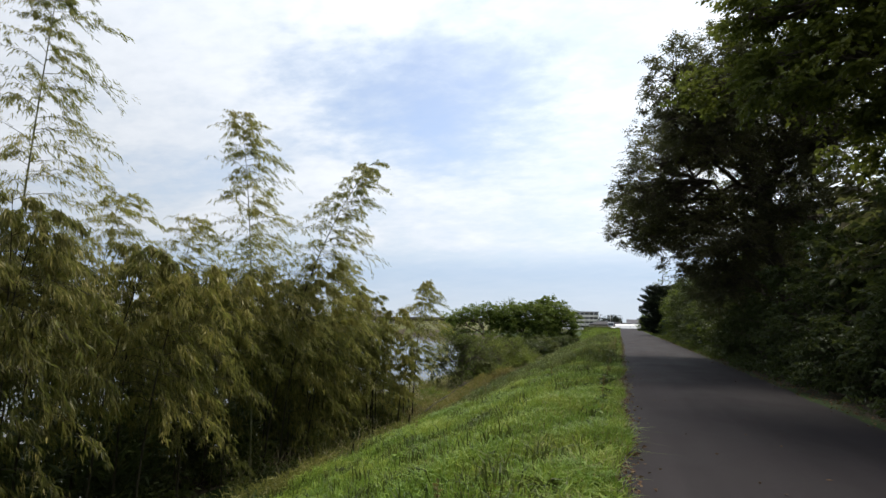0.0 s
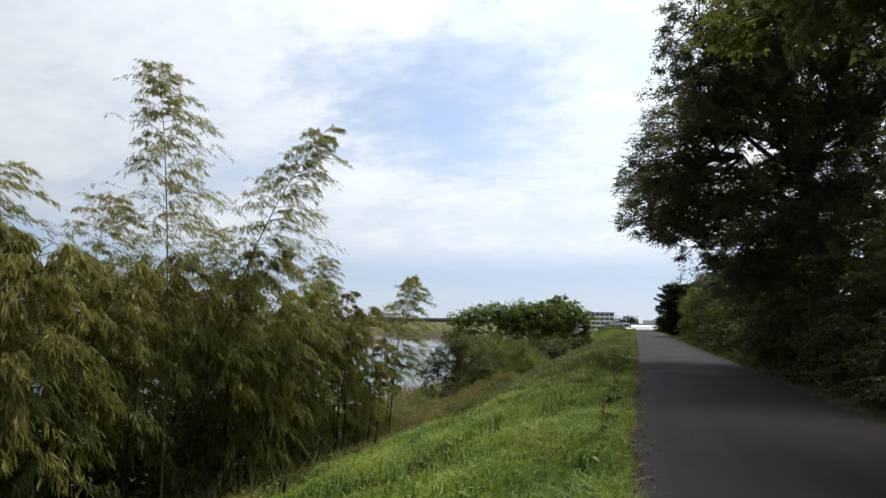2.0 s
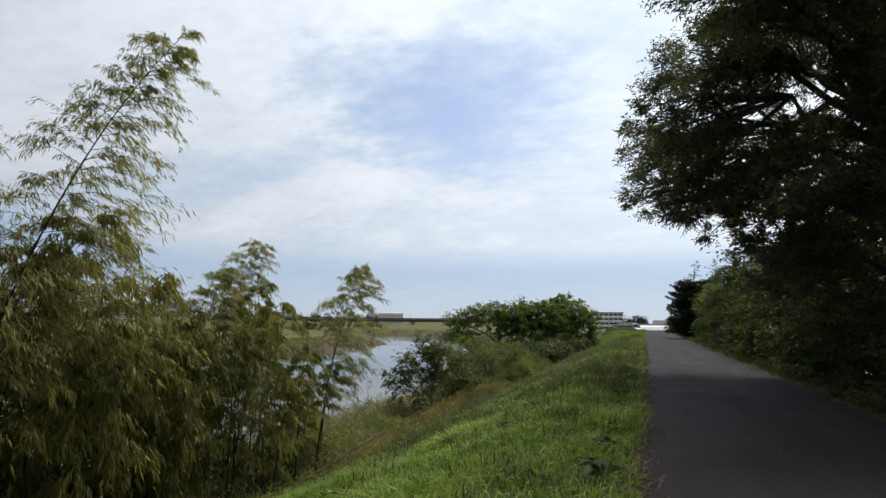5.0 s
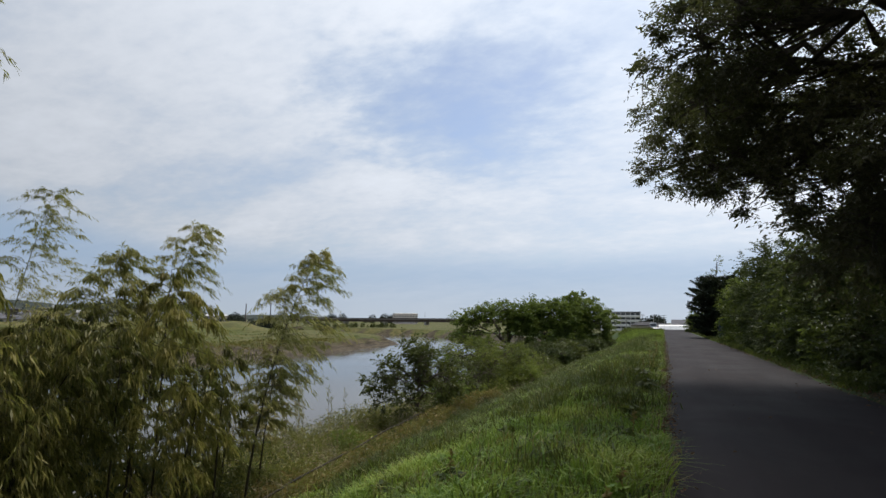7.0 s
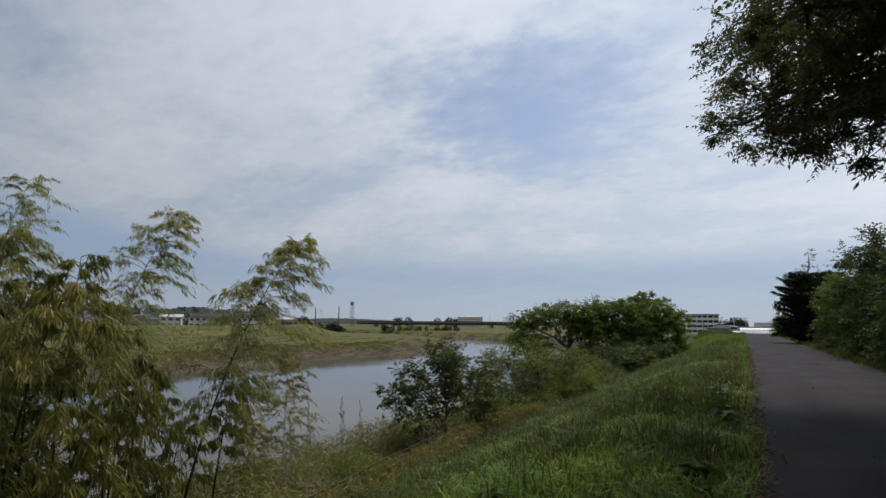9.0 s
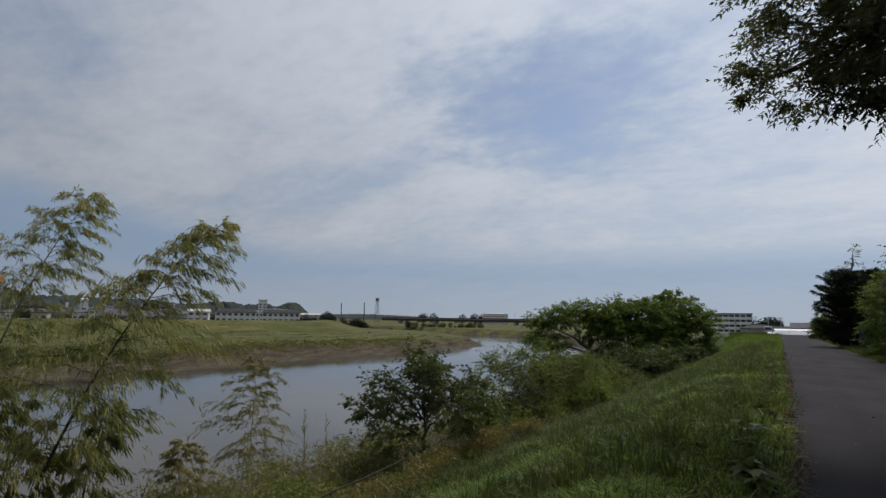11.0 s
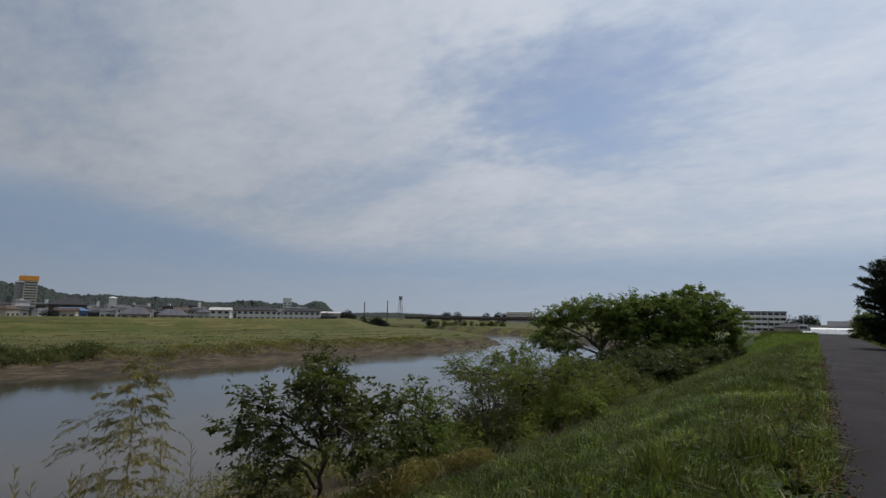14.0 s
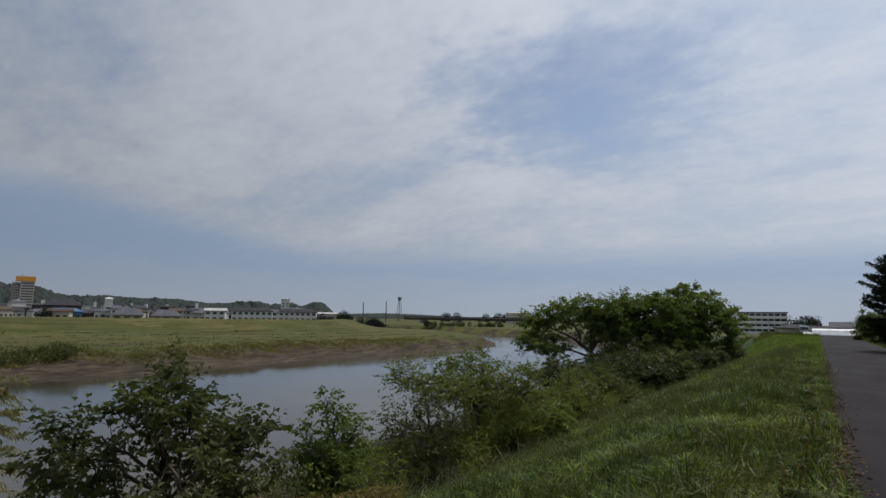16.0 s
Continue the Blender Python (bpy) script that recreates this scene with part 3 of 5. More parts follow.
for n in range(56):
    y = 0.0 + n * 0.345 + rng.normal() * 0.25
    x = -8.3 - 1.3 * rng.random() - (0.0, 0.7, 2.4, 1.3, 3.6)[n % 5]
    f = at(x, y, -0.03)
    hgt = rng.uniform(3.9, 4.9) if y > 16.0 else rng.uniform(4.7, 6.0)
    tip = (rng.normal() * 0.45 + 0.8, rng.normal() * 0.6 + 0.2, hgt)
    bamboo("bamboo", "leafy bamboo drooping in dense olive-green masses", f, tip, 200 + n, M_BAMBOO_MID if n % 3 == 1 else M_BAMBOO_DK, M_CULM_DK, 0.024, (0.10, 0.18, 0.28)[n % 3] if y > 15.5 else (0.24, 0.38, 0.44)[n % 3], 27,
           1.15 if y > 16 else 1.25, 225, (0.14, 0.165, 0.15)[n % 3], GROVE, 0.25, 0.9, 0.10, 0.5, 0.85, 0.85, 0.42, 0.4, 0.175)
for n, (x, y, tx, ty, tz, mat, bare, rc, many) in enumerate([
        (-8.6, 19.45, -8.8, 19.7, 2.4, M_BAMBOO_MID, 0.58, 0.8, 22), (-8.8, 19.2, -9.2, 19.3, 2.1, M_BAMBOO_DK, 0.55, 0.8, 22), (-7.75, 20.05, -7.65, 20.1, 0.9, M_BAMBOO_DK, 0.5, 0.6, 16),
        (-8.1, 18.2, -8.3, 18.4, 0.9, M_BAMBOO_DK, 0.5, 0.8, 18), (-8.3, 21.9, -8.2, 22.2, 0.3, M_BAMBOO_DK, 0.55, 0.6, 14), (-9.3, 20.6, -9.5, 20.9, 1.2, M_BAMBOO_MID, 0.45, 0.8, 18),
        (-7.5, 18.9, -7.3, 19.2, 0.2, M_BAMBOO_MID, 0.5, 0.6, 14), (-8.7, 20.3, -8.8, 20.6, 0.3, M_BAMBOO_DK, 0.12, 0.8, 22), (-9.4, 20.9, -9.5, 21.2, 0.6, M_BAMBOO_DK, 0.12, 0.9, 22),
        (-9.0, 21.5, -9.0, 21.8, -0.4, M_BAMBOO_DK, 0.1, 0.7, 18), (-10.1, 21.6, -10.3, 22.0, 0.2, M_BAMBOO_DK, 0.12, 0.9, 20), (-9.6, 19.7, -9.7, 19.9, 0.9, M_BAMBOO_DK, 0.12, 0.9, 24)]):
    f = at(x, y, -0.03)
    bamboo("bamboo", "slender dark bamboo with leaves at its top only", f, (tx - x, ty - y, tz - f[2]), 300 + n, mat, M_CULM_DK, 0.024, bare, many,
           rc, 150, 0.14, GROVE, 0.25, 0.4, 0.08, 0.5, 0.8, 0.7, 0.38, 0.5, 0.175)
for n, (x, y, h) in enumerate([(-12.5, 18.2, 4.0), (-12.8, 6.5, 5.2), (-13.2, 3.5, 5.4), (-10.4, 15.2, 4.6), (-9.2, 16.6, 4.0), (-9.9, 17.4, 4.2), (-11.2, 19.3, 3.8), (-8.7, 15.0, 3.6)]):
    f = at(x, y, -0.03)
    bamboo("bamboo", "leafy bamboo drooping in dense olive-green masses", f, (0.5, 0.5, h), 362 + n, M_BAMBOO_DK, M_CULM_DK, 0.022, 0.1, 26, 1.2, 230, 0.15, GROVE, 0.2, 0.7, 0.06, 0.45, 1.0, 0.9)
for n, (x, y, tx, ty, tz) in enumerate([(-14.9, 30.2, -15.1, 30.5, 0.15), (-11.3, 25.4, -11.5, 25.6, -1.2)]):
    f = at(x, y, -0.03)
    bamboo("bamboo", "wispy young bamboo with sparse yellowing leaves", f, (tx - x, ty - y, tz - f[2]), 340 + n, M_BAMBOO_DRY, M_CULM_DRY, 0.02, 0.2, (34, 26, 14)[n],
           (1.25, 0.7, 0.4)[n], (400, 280, 130)[n], 0.12, "", 0.08, 0.3, 0.04, 0.45, 0.25)

# reeds with long narrow leaves by the water
def reed(x, y, h, seed):
    r = np.random.default_rng(seed)
    top = thing("reed", at(x, y, -0.03), "tall dry reed with long narrow leaves", "reed", "reeds by the water")
    lean = r.normal(size=2) * 0.06
    g = Geo()
    tube(g, [(0, 0, 0), (lean[0] * h * 0.4, lean[1] * h * 0.4, h * 0.5), (lean[0] * h, lean[1] * h, h)], (0.009, 0.007, 0.003), 5)
    part("stalk", g, M_CULM_DRY, top)
    n = 26
    u = np.sort(r.uniform(0.3, 1.0, n))
    a = r.random(n) * 6.283
    g = Geo()
    leaves(g, np.stack([lean[0] * h * u, lean[1] * h * u, h * u], 1), unit(np.stack([np.cos(a) * 0.55, np.sin(a) * 0.55, 1.0 + 0 * a], 1)), 0.16 + 0.16 * r.random(n), 0.022, r, 0.1)
    part("foliage", g, M_BAMBOO_DRY, top)


for n, (x, y, h) in enumerate([(-14.2, 27.6, 1.9), (-14.0, 27.9, 1.5), (-13.9, 27.5, 1.3), (-12.5, 28.2, 1.6), (-12.2, 28.5, 1.9), (-12.35, 28.0, 1.3), (-11.9, 28.4, 1.5), (-11.4, 29.3, 1.9), (-11.2, 29.0, 1.5), (-10.9, 29.6, 1.7), (-13.2, 28.8, 1.2)]):
    reed(x, y, h, 450 + n)

# fallen culm across the foot of the slope, and short dark stakes
g = Geo()
p = curve((-7.0, 17.6, float(land(-7.0, 17.6)) + 0.06), (-7.25, 28.3, -1.5), 14, 0.05, 0.012, rng)
tube(g, p, np.linspace(0.026, 0.015, 14) * (1 + 0.15 * (np.arange(14) % 2)), 7)
ob = part("fallen_culm", g, M_CULM_DK, smooth=True)
tagged(ob, "dry fallen bamboo pole leaning over the weeds", "bamboo pole")
for x, y, h in [(-6.85, 23.9, 0.42), (-6.4, 17.2, 0.5), (-6.2, 13.0, 0.4), (-7.4, 22.0, 0.5)]:
    g = Geo()
    tube(g, [(0, 0, -0.1), (0.01, 0, h * 0.5), (0.03, 0.01, h)], (0.022, 0.03, 0.012), 6)
    ob = part("stake", g, M_CULM_DK, label="short dark broken bamboo stake in the grass", smooth=True)
    ob.location = at(x, y)
    tagged(ob, category="stake", group="stakes on the slope")

# ---- bushes below the levee ----
BUSHES = "bushes at the foot of the levee"


def bush(x, y, r, h, mat, seed, leaf=(0.14, 0.075), count=9000, label="leafy green riverside bush with many thin stems", clump_r=0.2, clumps=16, lift=0.34, skirt=True):
    rr = np.random.default_rng(seed)
    lobes = []
    for k in range(13):
        a = k * 2.4 + rr.random()
        q = 0.1 + 0.85 * math.sqrt((k + 0.3) / 13)
        s = rr.uniform(0.22, 0.36)
        lobes.append(((r * q * math.cos(a), r * q * math.sin(a), h * (lift + (0.86 - lift) * rr.random() * (1.25 - 0.7 * q))), (r * s, r * s, h * s * 0.62)))
    lobes.append(((r * 0.1, 0, h * 0.86), (r * 0.25, r * 0.25, h * 0.14)))
    if skirt:
        lobes.append(((r * -0.2, 0.2, h * 0.22), (r * 0.7, r * 0.7, h * 0.16)))
    return tree("bush", label, "bush", at(x, y, -0.05), [(0, 0, 0), (0.05, 0.02, h * 0.2), (0.0, 0.1, h * 0.5)], 0.05 + 0.008 * r, lobes, mat, seed, leaf, count, clumps, clump_r,
                group=BUSHES, shell=0.55, limb_r=0.42)


bush(-8.65, 31.0, 1.75, 3.2, M_BUSH, 21, (0.125, 0.07), 7800, "dark leafy bush with open twigs and crooked stems", 0.25, 12, 0.42, False)
bush(-8.9, 34.9, 0.8, 2.5, M_ELM, 22, (0.11, 0.06), 4500, "small round green bush by the water", 0.2)
bush(-8.7, 38.0, 1.2, 2.2, M_BUSH, 30, (0.11, 0.05), 3000, "browning bush with dead twigs", 0.24)
bush(-9.1, 41.3, 2.35, 3.2, M_BUSH_LT, 23, (0.115, 0.06), 10500, "broad leafy bush with dark stems and a light top", 0.3, 16, 0.5, False)
bush(-7.5, 42.8, 1.2, 1.5, M_LIME, 24, (0.11, 0.06), 6000, "low yellow-green bush at the foot of the slope", 0.22)
bush(-8.6, 47.5, 1.7, 2.0, M_BUSH_LT, 25, (0.13, 0.075), 6500, "low olive-green bush on the bank", 0.26)
bush(-10.2, 44.8, 1.4, 1.7, M_BUSH, 26, (0.15, 0.08), 4500, "leafy green riverside bush with many thin stems", 0.28)
bush(-9.5, 54.0, 1.8, 1.7, M_BUSH, 28, (0.16, 0.09), 5000, "low dark green bush on the bank", 0.3)
# dark bushes stand in for the deep shade under the riverside trees
for n, (x, y, r, h) in enumerate([(-16.5, 67, 2.2, 2.0), (-12.5, 69, 2.2, 2.2), (-10.0, 71, 2.0, 2.2), (-7.6, 74, 1.7, 1.8), (-14.5, 72, 2.2, 2.6), (-10.5, 75, 2.2, 2.8), (-7.0, 78.5, 1.8, 2.4), (-12, 64, 1.8, 1.4), (-11.6, 59.5, 1.7, 1.7), (-9.4, 61.5, 1.8, 2.0), (-8.2, 65, 1.7, 2.1), (-7.0, 69.5, 1.5, 1.8)]):
    bush(x, y, r, h, M_SHADE if n % 2 else M_BUSH, 600 + n, (0.2, 0.12), 6000, "dark undergrowth bush put in for the shade beneath the riverside trees", 0.3)


def riverside_tree(x, y, lean, lobes, seed, count, label, mat=None):
    return tree("tree", label, "tree", at(x, y, -0.1), [(0, 0, 0), (0.1, 0.0, 1.0), lean], 0.17, lobes, mat or M_ELM, seed, (0.25, 0.14), count, 46, 0.38,
                group="trees by the river", shell=0.55, limb_r=0.6)


riverside_tree(-17.2, 74.4, (0.2, 0, 2.9), [((-4.2, -1, 3.9), (2.6, 2.4, 0.8)), ((-3.2, 1, 6.0), (2.8, 2.5, 1.1)), ((-0.2, 0, 6.8), (2.8, 2.6, 1.1)), ((2.6, 0, 6.0), (2.6, 2.4, 1.4)),
               ((-5.2, 0, 5.5), (1.6, 1.8, 0.9)), ((-3.0, -1.4, 3.1), (2.0, 2.0, 0.6)), ((0.8, 1, 4.9), (2.2, 2.2, 1.0))], 41, 18000, "spreading green tree with tiers of branches and a forked trunk")
riverside_tree(-12.6, 75.5, (0.2, 0, 2.6), [((-2.0, -0.5, 5.0), (2.8, 2.6, 1.8)), ((1.6, 0, 5.1), (2.8, 2.6, 1.6)), ((0, -1.5, 3.0), (3.2, 2.6, 1.5)), ((0.4, 0, 6.3), (2.0, 2.0, 0.8)),
               ((2.8, -1, 3.6), (2.2, 2.2, 1.5))], 42, 20000, "dense round-topped green tree on the river bank")
riverside_tree(-8.9, 78.0, (0.3, 0, 2.4), [((0, 0, 6.0), (2.3, 2.3, 1.4)), ((1.8, 0, 4.4), (2.0, 2.2, 1.6)), ((-1.6, -1, 4.4), (2.4, 2.2, 1.8)), ((0.5, -1.4, 2.4), (2.4, 2.0, 1.1)),
               ((-0.8, 0, 7.1), (1.1, 1.1, 0.6))], 43, 17000, "dense green tree beside the levee slope")

# ---- the wood on the landward side of the road ----
WOOD = "trees of the roadside wood"
tree("oak", "large dark evergreen oak whose crown overhangs the road", "tree", at(6.6, 24.6, -0.1), [(0, 0, 0), (-0.3, -0.1, 2.0), (-0.8, -0.5, 4.2), (-1.0, -0.8, 6.2)], 0.29,
     [((-5.5, -2.0, 6.7), (1.25, 1.5, 0.9)), ((-4.8, -1.2, 7.9), (1.3, 1.6, 1.2)), ((-4.7, 2.4, 5.8), (1.3, 1.7, 1.0)), ((-6.3, 3.9, 6.0), (0.75, 1.0, 0.8)), ((-5.35, 3.7, 5.85), (0.85, 1.0, 0.8)), ((-5.3, 3.6, 5.25), (0.55, 0.6, 0.5)), ((-5.85, 2.9, 7.3), (1.15, 1.4, 1.0)), ((-3.6, 4.2, 6.2), (1.4, 1.3, 0.8)), ((-5.4, 0.4, 6.6), (1.2, 1.5, 0.9)), ((-4.5, 4.2, 7.6), (1.3, 1.5, 1.0)),
      ((-3.5, -3.8, 8.6), (1.5, 1.6, 1.5)), ((-2.6, -2.6, 10.2), (1.9, 2.0, 1.5)), ((-3.1, 1.4, 9.6), (2.2, 2.2, 1.5)), ((-3.4, 0.0, 6.0), (1.6, 1.8, 1.1)), ((-1.4, -2.6, 6.8), (1.6, 1.5, 1.2)), ((-3.6, -1.2, 8.9), (1.2, 1.3, 1.0)),
      ((0.4, 0.2, 9.2), (2.2, 2.4, 1.8)), ((-1.5, -1.6, 8.5), (1.6, 1.6, 1.3)), ((-0.2, -3.0, 10.2), (1.8, 1.8, 1.3)), ((0.6, -2.8, 8.4), (2.0, 2.0, 1.8)), ((-1.8, 3.6, 7.0), (1.9, 1.9, 1.3)), ((-1.0, 0.6, 5.0), (1.8, 1.8, 1.0)), ((-0.6, -2.4, 5.6), (1.6, 1.6, 0.9)), ((1.2, 2.6, 6.2), (2.2, 2.2, 1.8)), ((-4.7, -4.6, 8.5), (1.1, 1.2, 1.3)), ((-4.5, -4.4, 10.2), (1.1, 1.2, 1.2)), ((-2.4, -4.2, 10.6), (1.6, 1.6, 1.5)),
      ((-4.0, 0.4, 4.6), (1.1, 1.3, 0.9)), ((-3.0, -0.4, 3.6), (1.2, 1.4, 1.2)), ((-2.2, 1.8, 3.4), (1.4, 1.5, 1.3)), ((-2.4, -2.4, 4.6), (1.5, 1.5, 1.3))],
     M_OAK, 51, (0.108, 0.044), 225000, 72, 0.21, group=WOOD, shell=0.55, limb_r=0.27)
tree("maple", "tree with light fresh green leaves reaching over the road edge", "tree", at(7.4, 12.6, -0.1), [(0, 0, 0), (-0.2, 0, 2.5), (-0.5, 0.2, 5.0), (-0.6, 0.4, 7.0)], 0.22,
     [((-3.6, 0.6, 7.3), (1.5, 1.4, 0.8)), ((-2.6, -0.4, 6.6), (1.4, 1.4, 0.7)), ((-2.2, 1.8, 8.6), (1.7, 1.6, 1.0)), ((-0.8, 0.2, 8.8), (1.8, 1.8, 1.2)), ((-1.6, -1.6, 7.6), (1.4, 1.4, 0.9)),
      ((-1.4, 1.6, 6.0), (1.5, 1.6, 0.8)), ((0.8, -0.6, 7.2), (1.8, 1.8, 1.4)), ((-4.4, 1.0, 8.6), (0.8, 1.0, 0.4)), ((-3.7, 0.8, 9.4), (1.2, 1.3, 0.6)), ((-3.0, 2.6, 10.2), (1.8, 1.7, 0.8)), ((-1.0, 1.6, 10.6), (2.0, 2.0, 1.0)),
      ((-2.6, -1.0, 8.6), (1.4, 1.4, 0.6)), ((-4.6, 2.4, 7.6), (1.2, 1.4, 0.5))], M_MAPLE, 52, (0.15, 0.10), 42000, 40, 0.24, group=WOOD, shell=0.6)
for n, (x, y, h, w) in enumerate([(8.2, 4.5, 9.5, 2.6), (8.8, 9.0, 10.5, 2.8), (8.4, 17.0, 9.4, 2.8), (9.8, 21.0, 10.0, 2.8), (9.6, 28.5, 8.5, 2.8), (8.2, 33.0, 8.0, 2.6), (8.6, 38.0, 7.5, 2.6), (11.5, 14.0, 11.0, 3.2), (12.0, 25.5, 11.0, 3.4), (12, 34, 9.5, 3.2)]):
    tree("tree", "dark leafy tree standing in the shady roadside wood", "tree", at(x, y, -0.1), [(0, 0, 0), (-0.1, 0.1, h * 0.3), (0.1, 0, h * 0.62)], 0.2,
         [((-w * 0.45, -w * 0.3, h * 0.45), (w * 0.6, w * 0.6, h * 0.17)), ((w * 0.4, w * 0.2, h * 0.5), (w * 0.6, w * 0.6, h * 0.17)), ((-w * 0.3, w * 0.45, h * 0.62), (w * 0.6, w * 0.6, h * 0.16)),
          ((w * 0.2, -w * 0.4, h * 0.7), (w * 0.65, w * 0.6, h * 0.15)), ((0, 0, h * 0.85), (w * 0.6, w * 0.6, h * 0.14)), ((-w * 0.2, 0, h * 0.3), (w * 0.7, w * 0.7, h * 0.14))],
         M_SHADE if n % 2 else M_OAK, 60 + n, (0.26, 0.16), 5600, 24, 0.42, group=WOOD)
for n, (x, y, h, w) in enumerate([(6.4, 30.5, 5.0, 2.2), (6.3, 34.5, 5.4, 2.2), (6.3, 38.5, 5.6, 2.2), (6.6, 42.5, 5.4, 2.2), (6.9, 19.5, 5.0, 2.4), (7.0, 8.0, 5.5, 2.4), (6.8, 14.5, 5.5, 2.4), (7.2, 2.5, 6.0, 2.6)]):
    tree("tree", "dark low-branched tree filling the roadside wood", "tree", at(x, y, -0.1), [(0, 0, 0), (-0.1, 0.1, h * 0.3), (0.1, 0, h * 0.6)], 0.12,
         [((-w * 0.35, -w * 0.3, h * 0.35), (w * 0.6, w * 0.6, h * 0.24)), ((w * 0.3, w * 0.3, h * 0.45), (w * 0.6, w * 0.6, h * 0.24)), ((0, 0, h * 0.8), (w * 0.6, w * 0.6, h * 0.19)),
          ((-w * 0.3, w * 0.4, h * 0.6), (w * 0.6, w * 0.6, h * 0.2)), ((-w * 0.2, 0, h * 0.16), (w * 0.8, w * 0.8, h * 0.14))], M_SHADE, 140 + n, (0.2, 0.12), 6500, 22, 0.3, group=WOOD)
HEDGE = "shrubs along the landward road edge"
rng = np.random.default_rng(17)
for n in range(26):
    y = 1.5 + n * 1.75
    big = 1.0 if n % 3 else 1.35
    r = rng.uniform(1.0, 1.4) * big
    h = rng.uniform(2.0, 3.0) * big
    x = 4.55 + r * 0.75 + rng.normal() * 0.15
    lobes = [((0, 0, h * 0.72), (r * 0.75, r * 0.8, h * 0.26)), ((-r * 0.45, -r * 0.35, h * 0.42), (r * 0.6, r * 0.65, h * 0.28)), ((-r * 0.4, r * 0.5, h * 0.38), (r * 0.6, r * 0.65, h * 0.28)),
             ((r * 0.3, 0, h * 0.5), (r * 0.7, r * 0.8, h * 0.3)), ((-r * 0.5, 0.1, h * 0.16), (r * 0.55, r * 0.8, h * 0.14))]
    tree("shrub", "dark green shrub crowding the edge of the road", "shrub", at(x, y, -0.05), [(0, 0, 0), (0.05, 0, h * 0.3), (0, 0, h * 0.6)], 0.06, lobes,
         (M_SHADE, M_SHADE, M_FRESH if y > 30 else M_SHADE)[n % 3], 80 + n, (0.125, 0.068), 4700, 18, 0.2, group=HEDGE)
for n, (x, y, h, w, mat) in enumerate([(5.9, 46.0, 6.2, 2.0, M_SHADE), (6.0, 50.5, 6.2, 2.0, M_SHADE), (6.0, 55.5, 5.6, 2.1, M_FRESH), (6.6, 61.5, 5.2, 2.2, M_LIME), (7.5, 72.0, 5.0, 2.4, M_SHADE), (4.8, 99.0, 3.3, 2.0, M_FRESH),
                                       (7.5, 84, 5.0, 2.6, M_SHADE)]):
    tree("tree", "bright green young tree lit by the sun beside the road", "tree", at(x, y, -0.1), [(0, 0, 0), (-0.1, 0.1, h * 0.35), (0.1, 0, h * 0.65)], 0.1,
         [((-w * 0.3, -w * 0.3, h * 0.35), (w * 0.6, w * 0.6, h * 0.24)), ((w * 0.3, w * 0.2, h * 0.45), (w * 0.6, w * 0.6, h * 0.22)), ((0, 0, h * 0.8), (w * 0.55, w * 0.55, h * 0.19)),
          ((-w * 0.3, w * 0.3, h * 0.6), (w * 0.55, w * 0.55, h * 0.18)), ((-w * 0.2, 0, h * 0.14), (w * 0.7, w * 0.7, h * 0.12))], mat, 110 + n, (0.16, 0.09), 11000, 24, 0.32, group=WOOD)


def conifer(x, y, h, r, seed):
    rr = np.random.default_rng(seed)
    top = thing("conifer", at(x, y, -0.1), "dark dense round-topped conifer standing at the road edge", "tree", WOOD)
    g = Geo()
    tube(g, [(0, 0, 0), (0, 0.02, h * 0.5), (0, 0, h)], (0.12, 0.08, 0.015), 7)
    part("trunk", g, M_BARK, top, smooth=True)
    boughs, crown = Geo(), Geo()
    for k in range(210):
        s = 0.02 + 0.96 * (k + rr.random()) / 210
        a = k * 2.4
        ln = r * (1 - s ** 5) ** 0.5 * (0.78 + 0.24 * math.sin(math.pi * s)) * rr.uniform(0.6, 1.08) + 0.1
        p = curve((0, 0, h * s), (ln * math.cos(a), ln * math.sin(a), h * s + ln * rr.uniform(0.05, 0.5)), 4, -0.05 * ln)
        tube(boughs, p, (0.02, 0.015, 0.01, 0.004), 3, False)
        m = int(120 * (0.35 + ln / r))
        w = rr.random(m) ** 0.7
        P = p[0] + (p[-1] - p[0]) * w[:, None] + rr.normal(size=(m, 3)) * np.array([0.10, 0.10, 0.05]) * (1.4 - w[:, None])
        D = unit((p[-1] - p[0]) / ln * 0.7 + rr.normal(size=(m, 3)) * 0.45 + np.array([0, 0, 0.1]))
        leaves(crown, P, D, 0.24 * (0.5 + 0.8 * rr.random(m)), 0.07, rr)
    part("boughs", boughs, M_BARK, top)
    part("crown", crown, M_CONIFER, top)


tree("tree", "thin half-bare tree with sparse twigs above the hedge", "tree", at(5.3, 71.5, -0.1), [(0, 0, 0), (0.1, 0, 3.0), (-0.1, 0.1, 5.6), (0.0, 0, 7.0)], 0.09,
     [((0, 0, 7.2), (0.5, 0.5, 1.0)), ((-0.7, 0, 6.2), (0.5, 0.5, 0.7)), ((0.7, 0.2, 6.0), (0.5, 0.5, 0.8))], M_BUSH_LT, 135, (0.14, 0.05), 700, 14, 0.2, group=WOOD)
conifer(4.3, 67.5, 5.7, 1.95, 131)
conifer(6.2, 69.5, 5.9, 2.0, 132)

# ---- weeds, grass and litter ----
rng = np.random.default_rng(23)


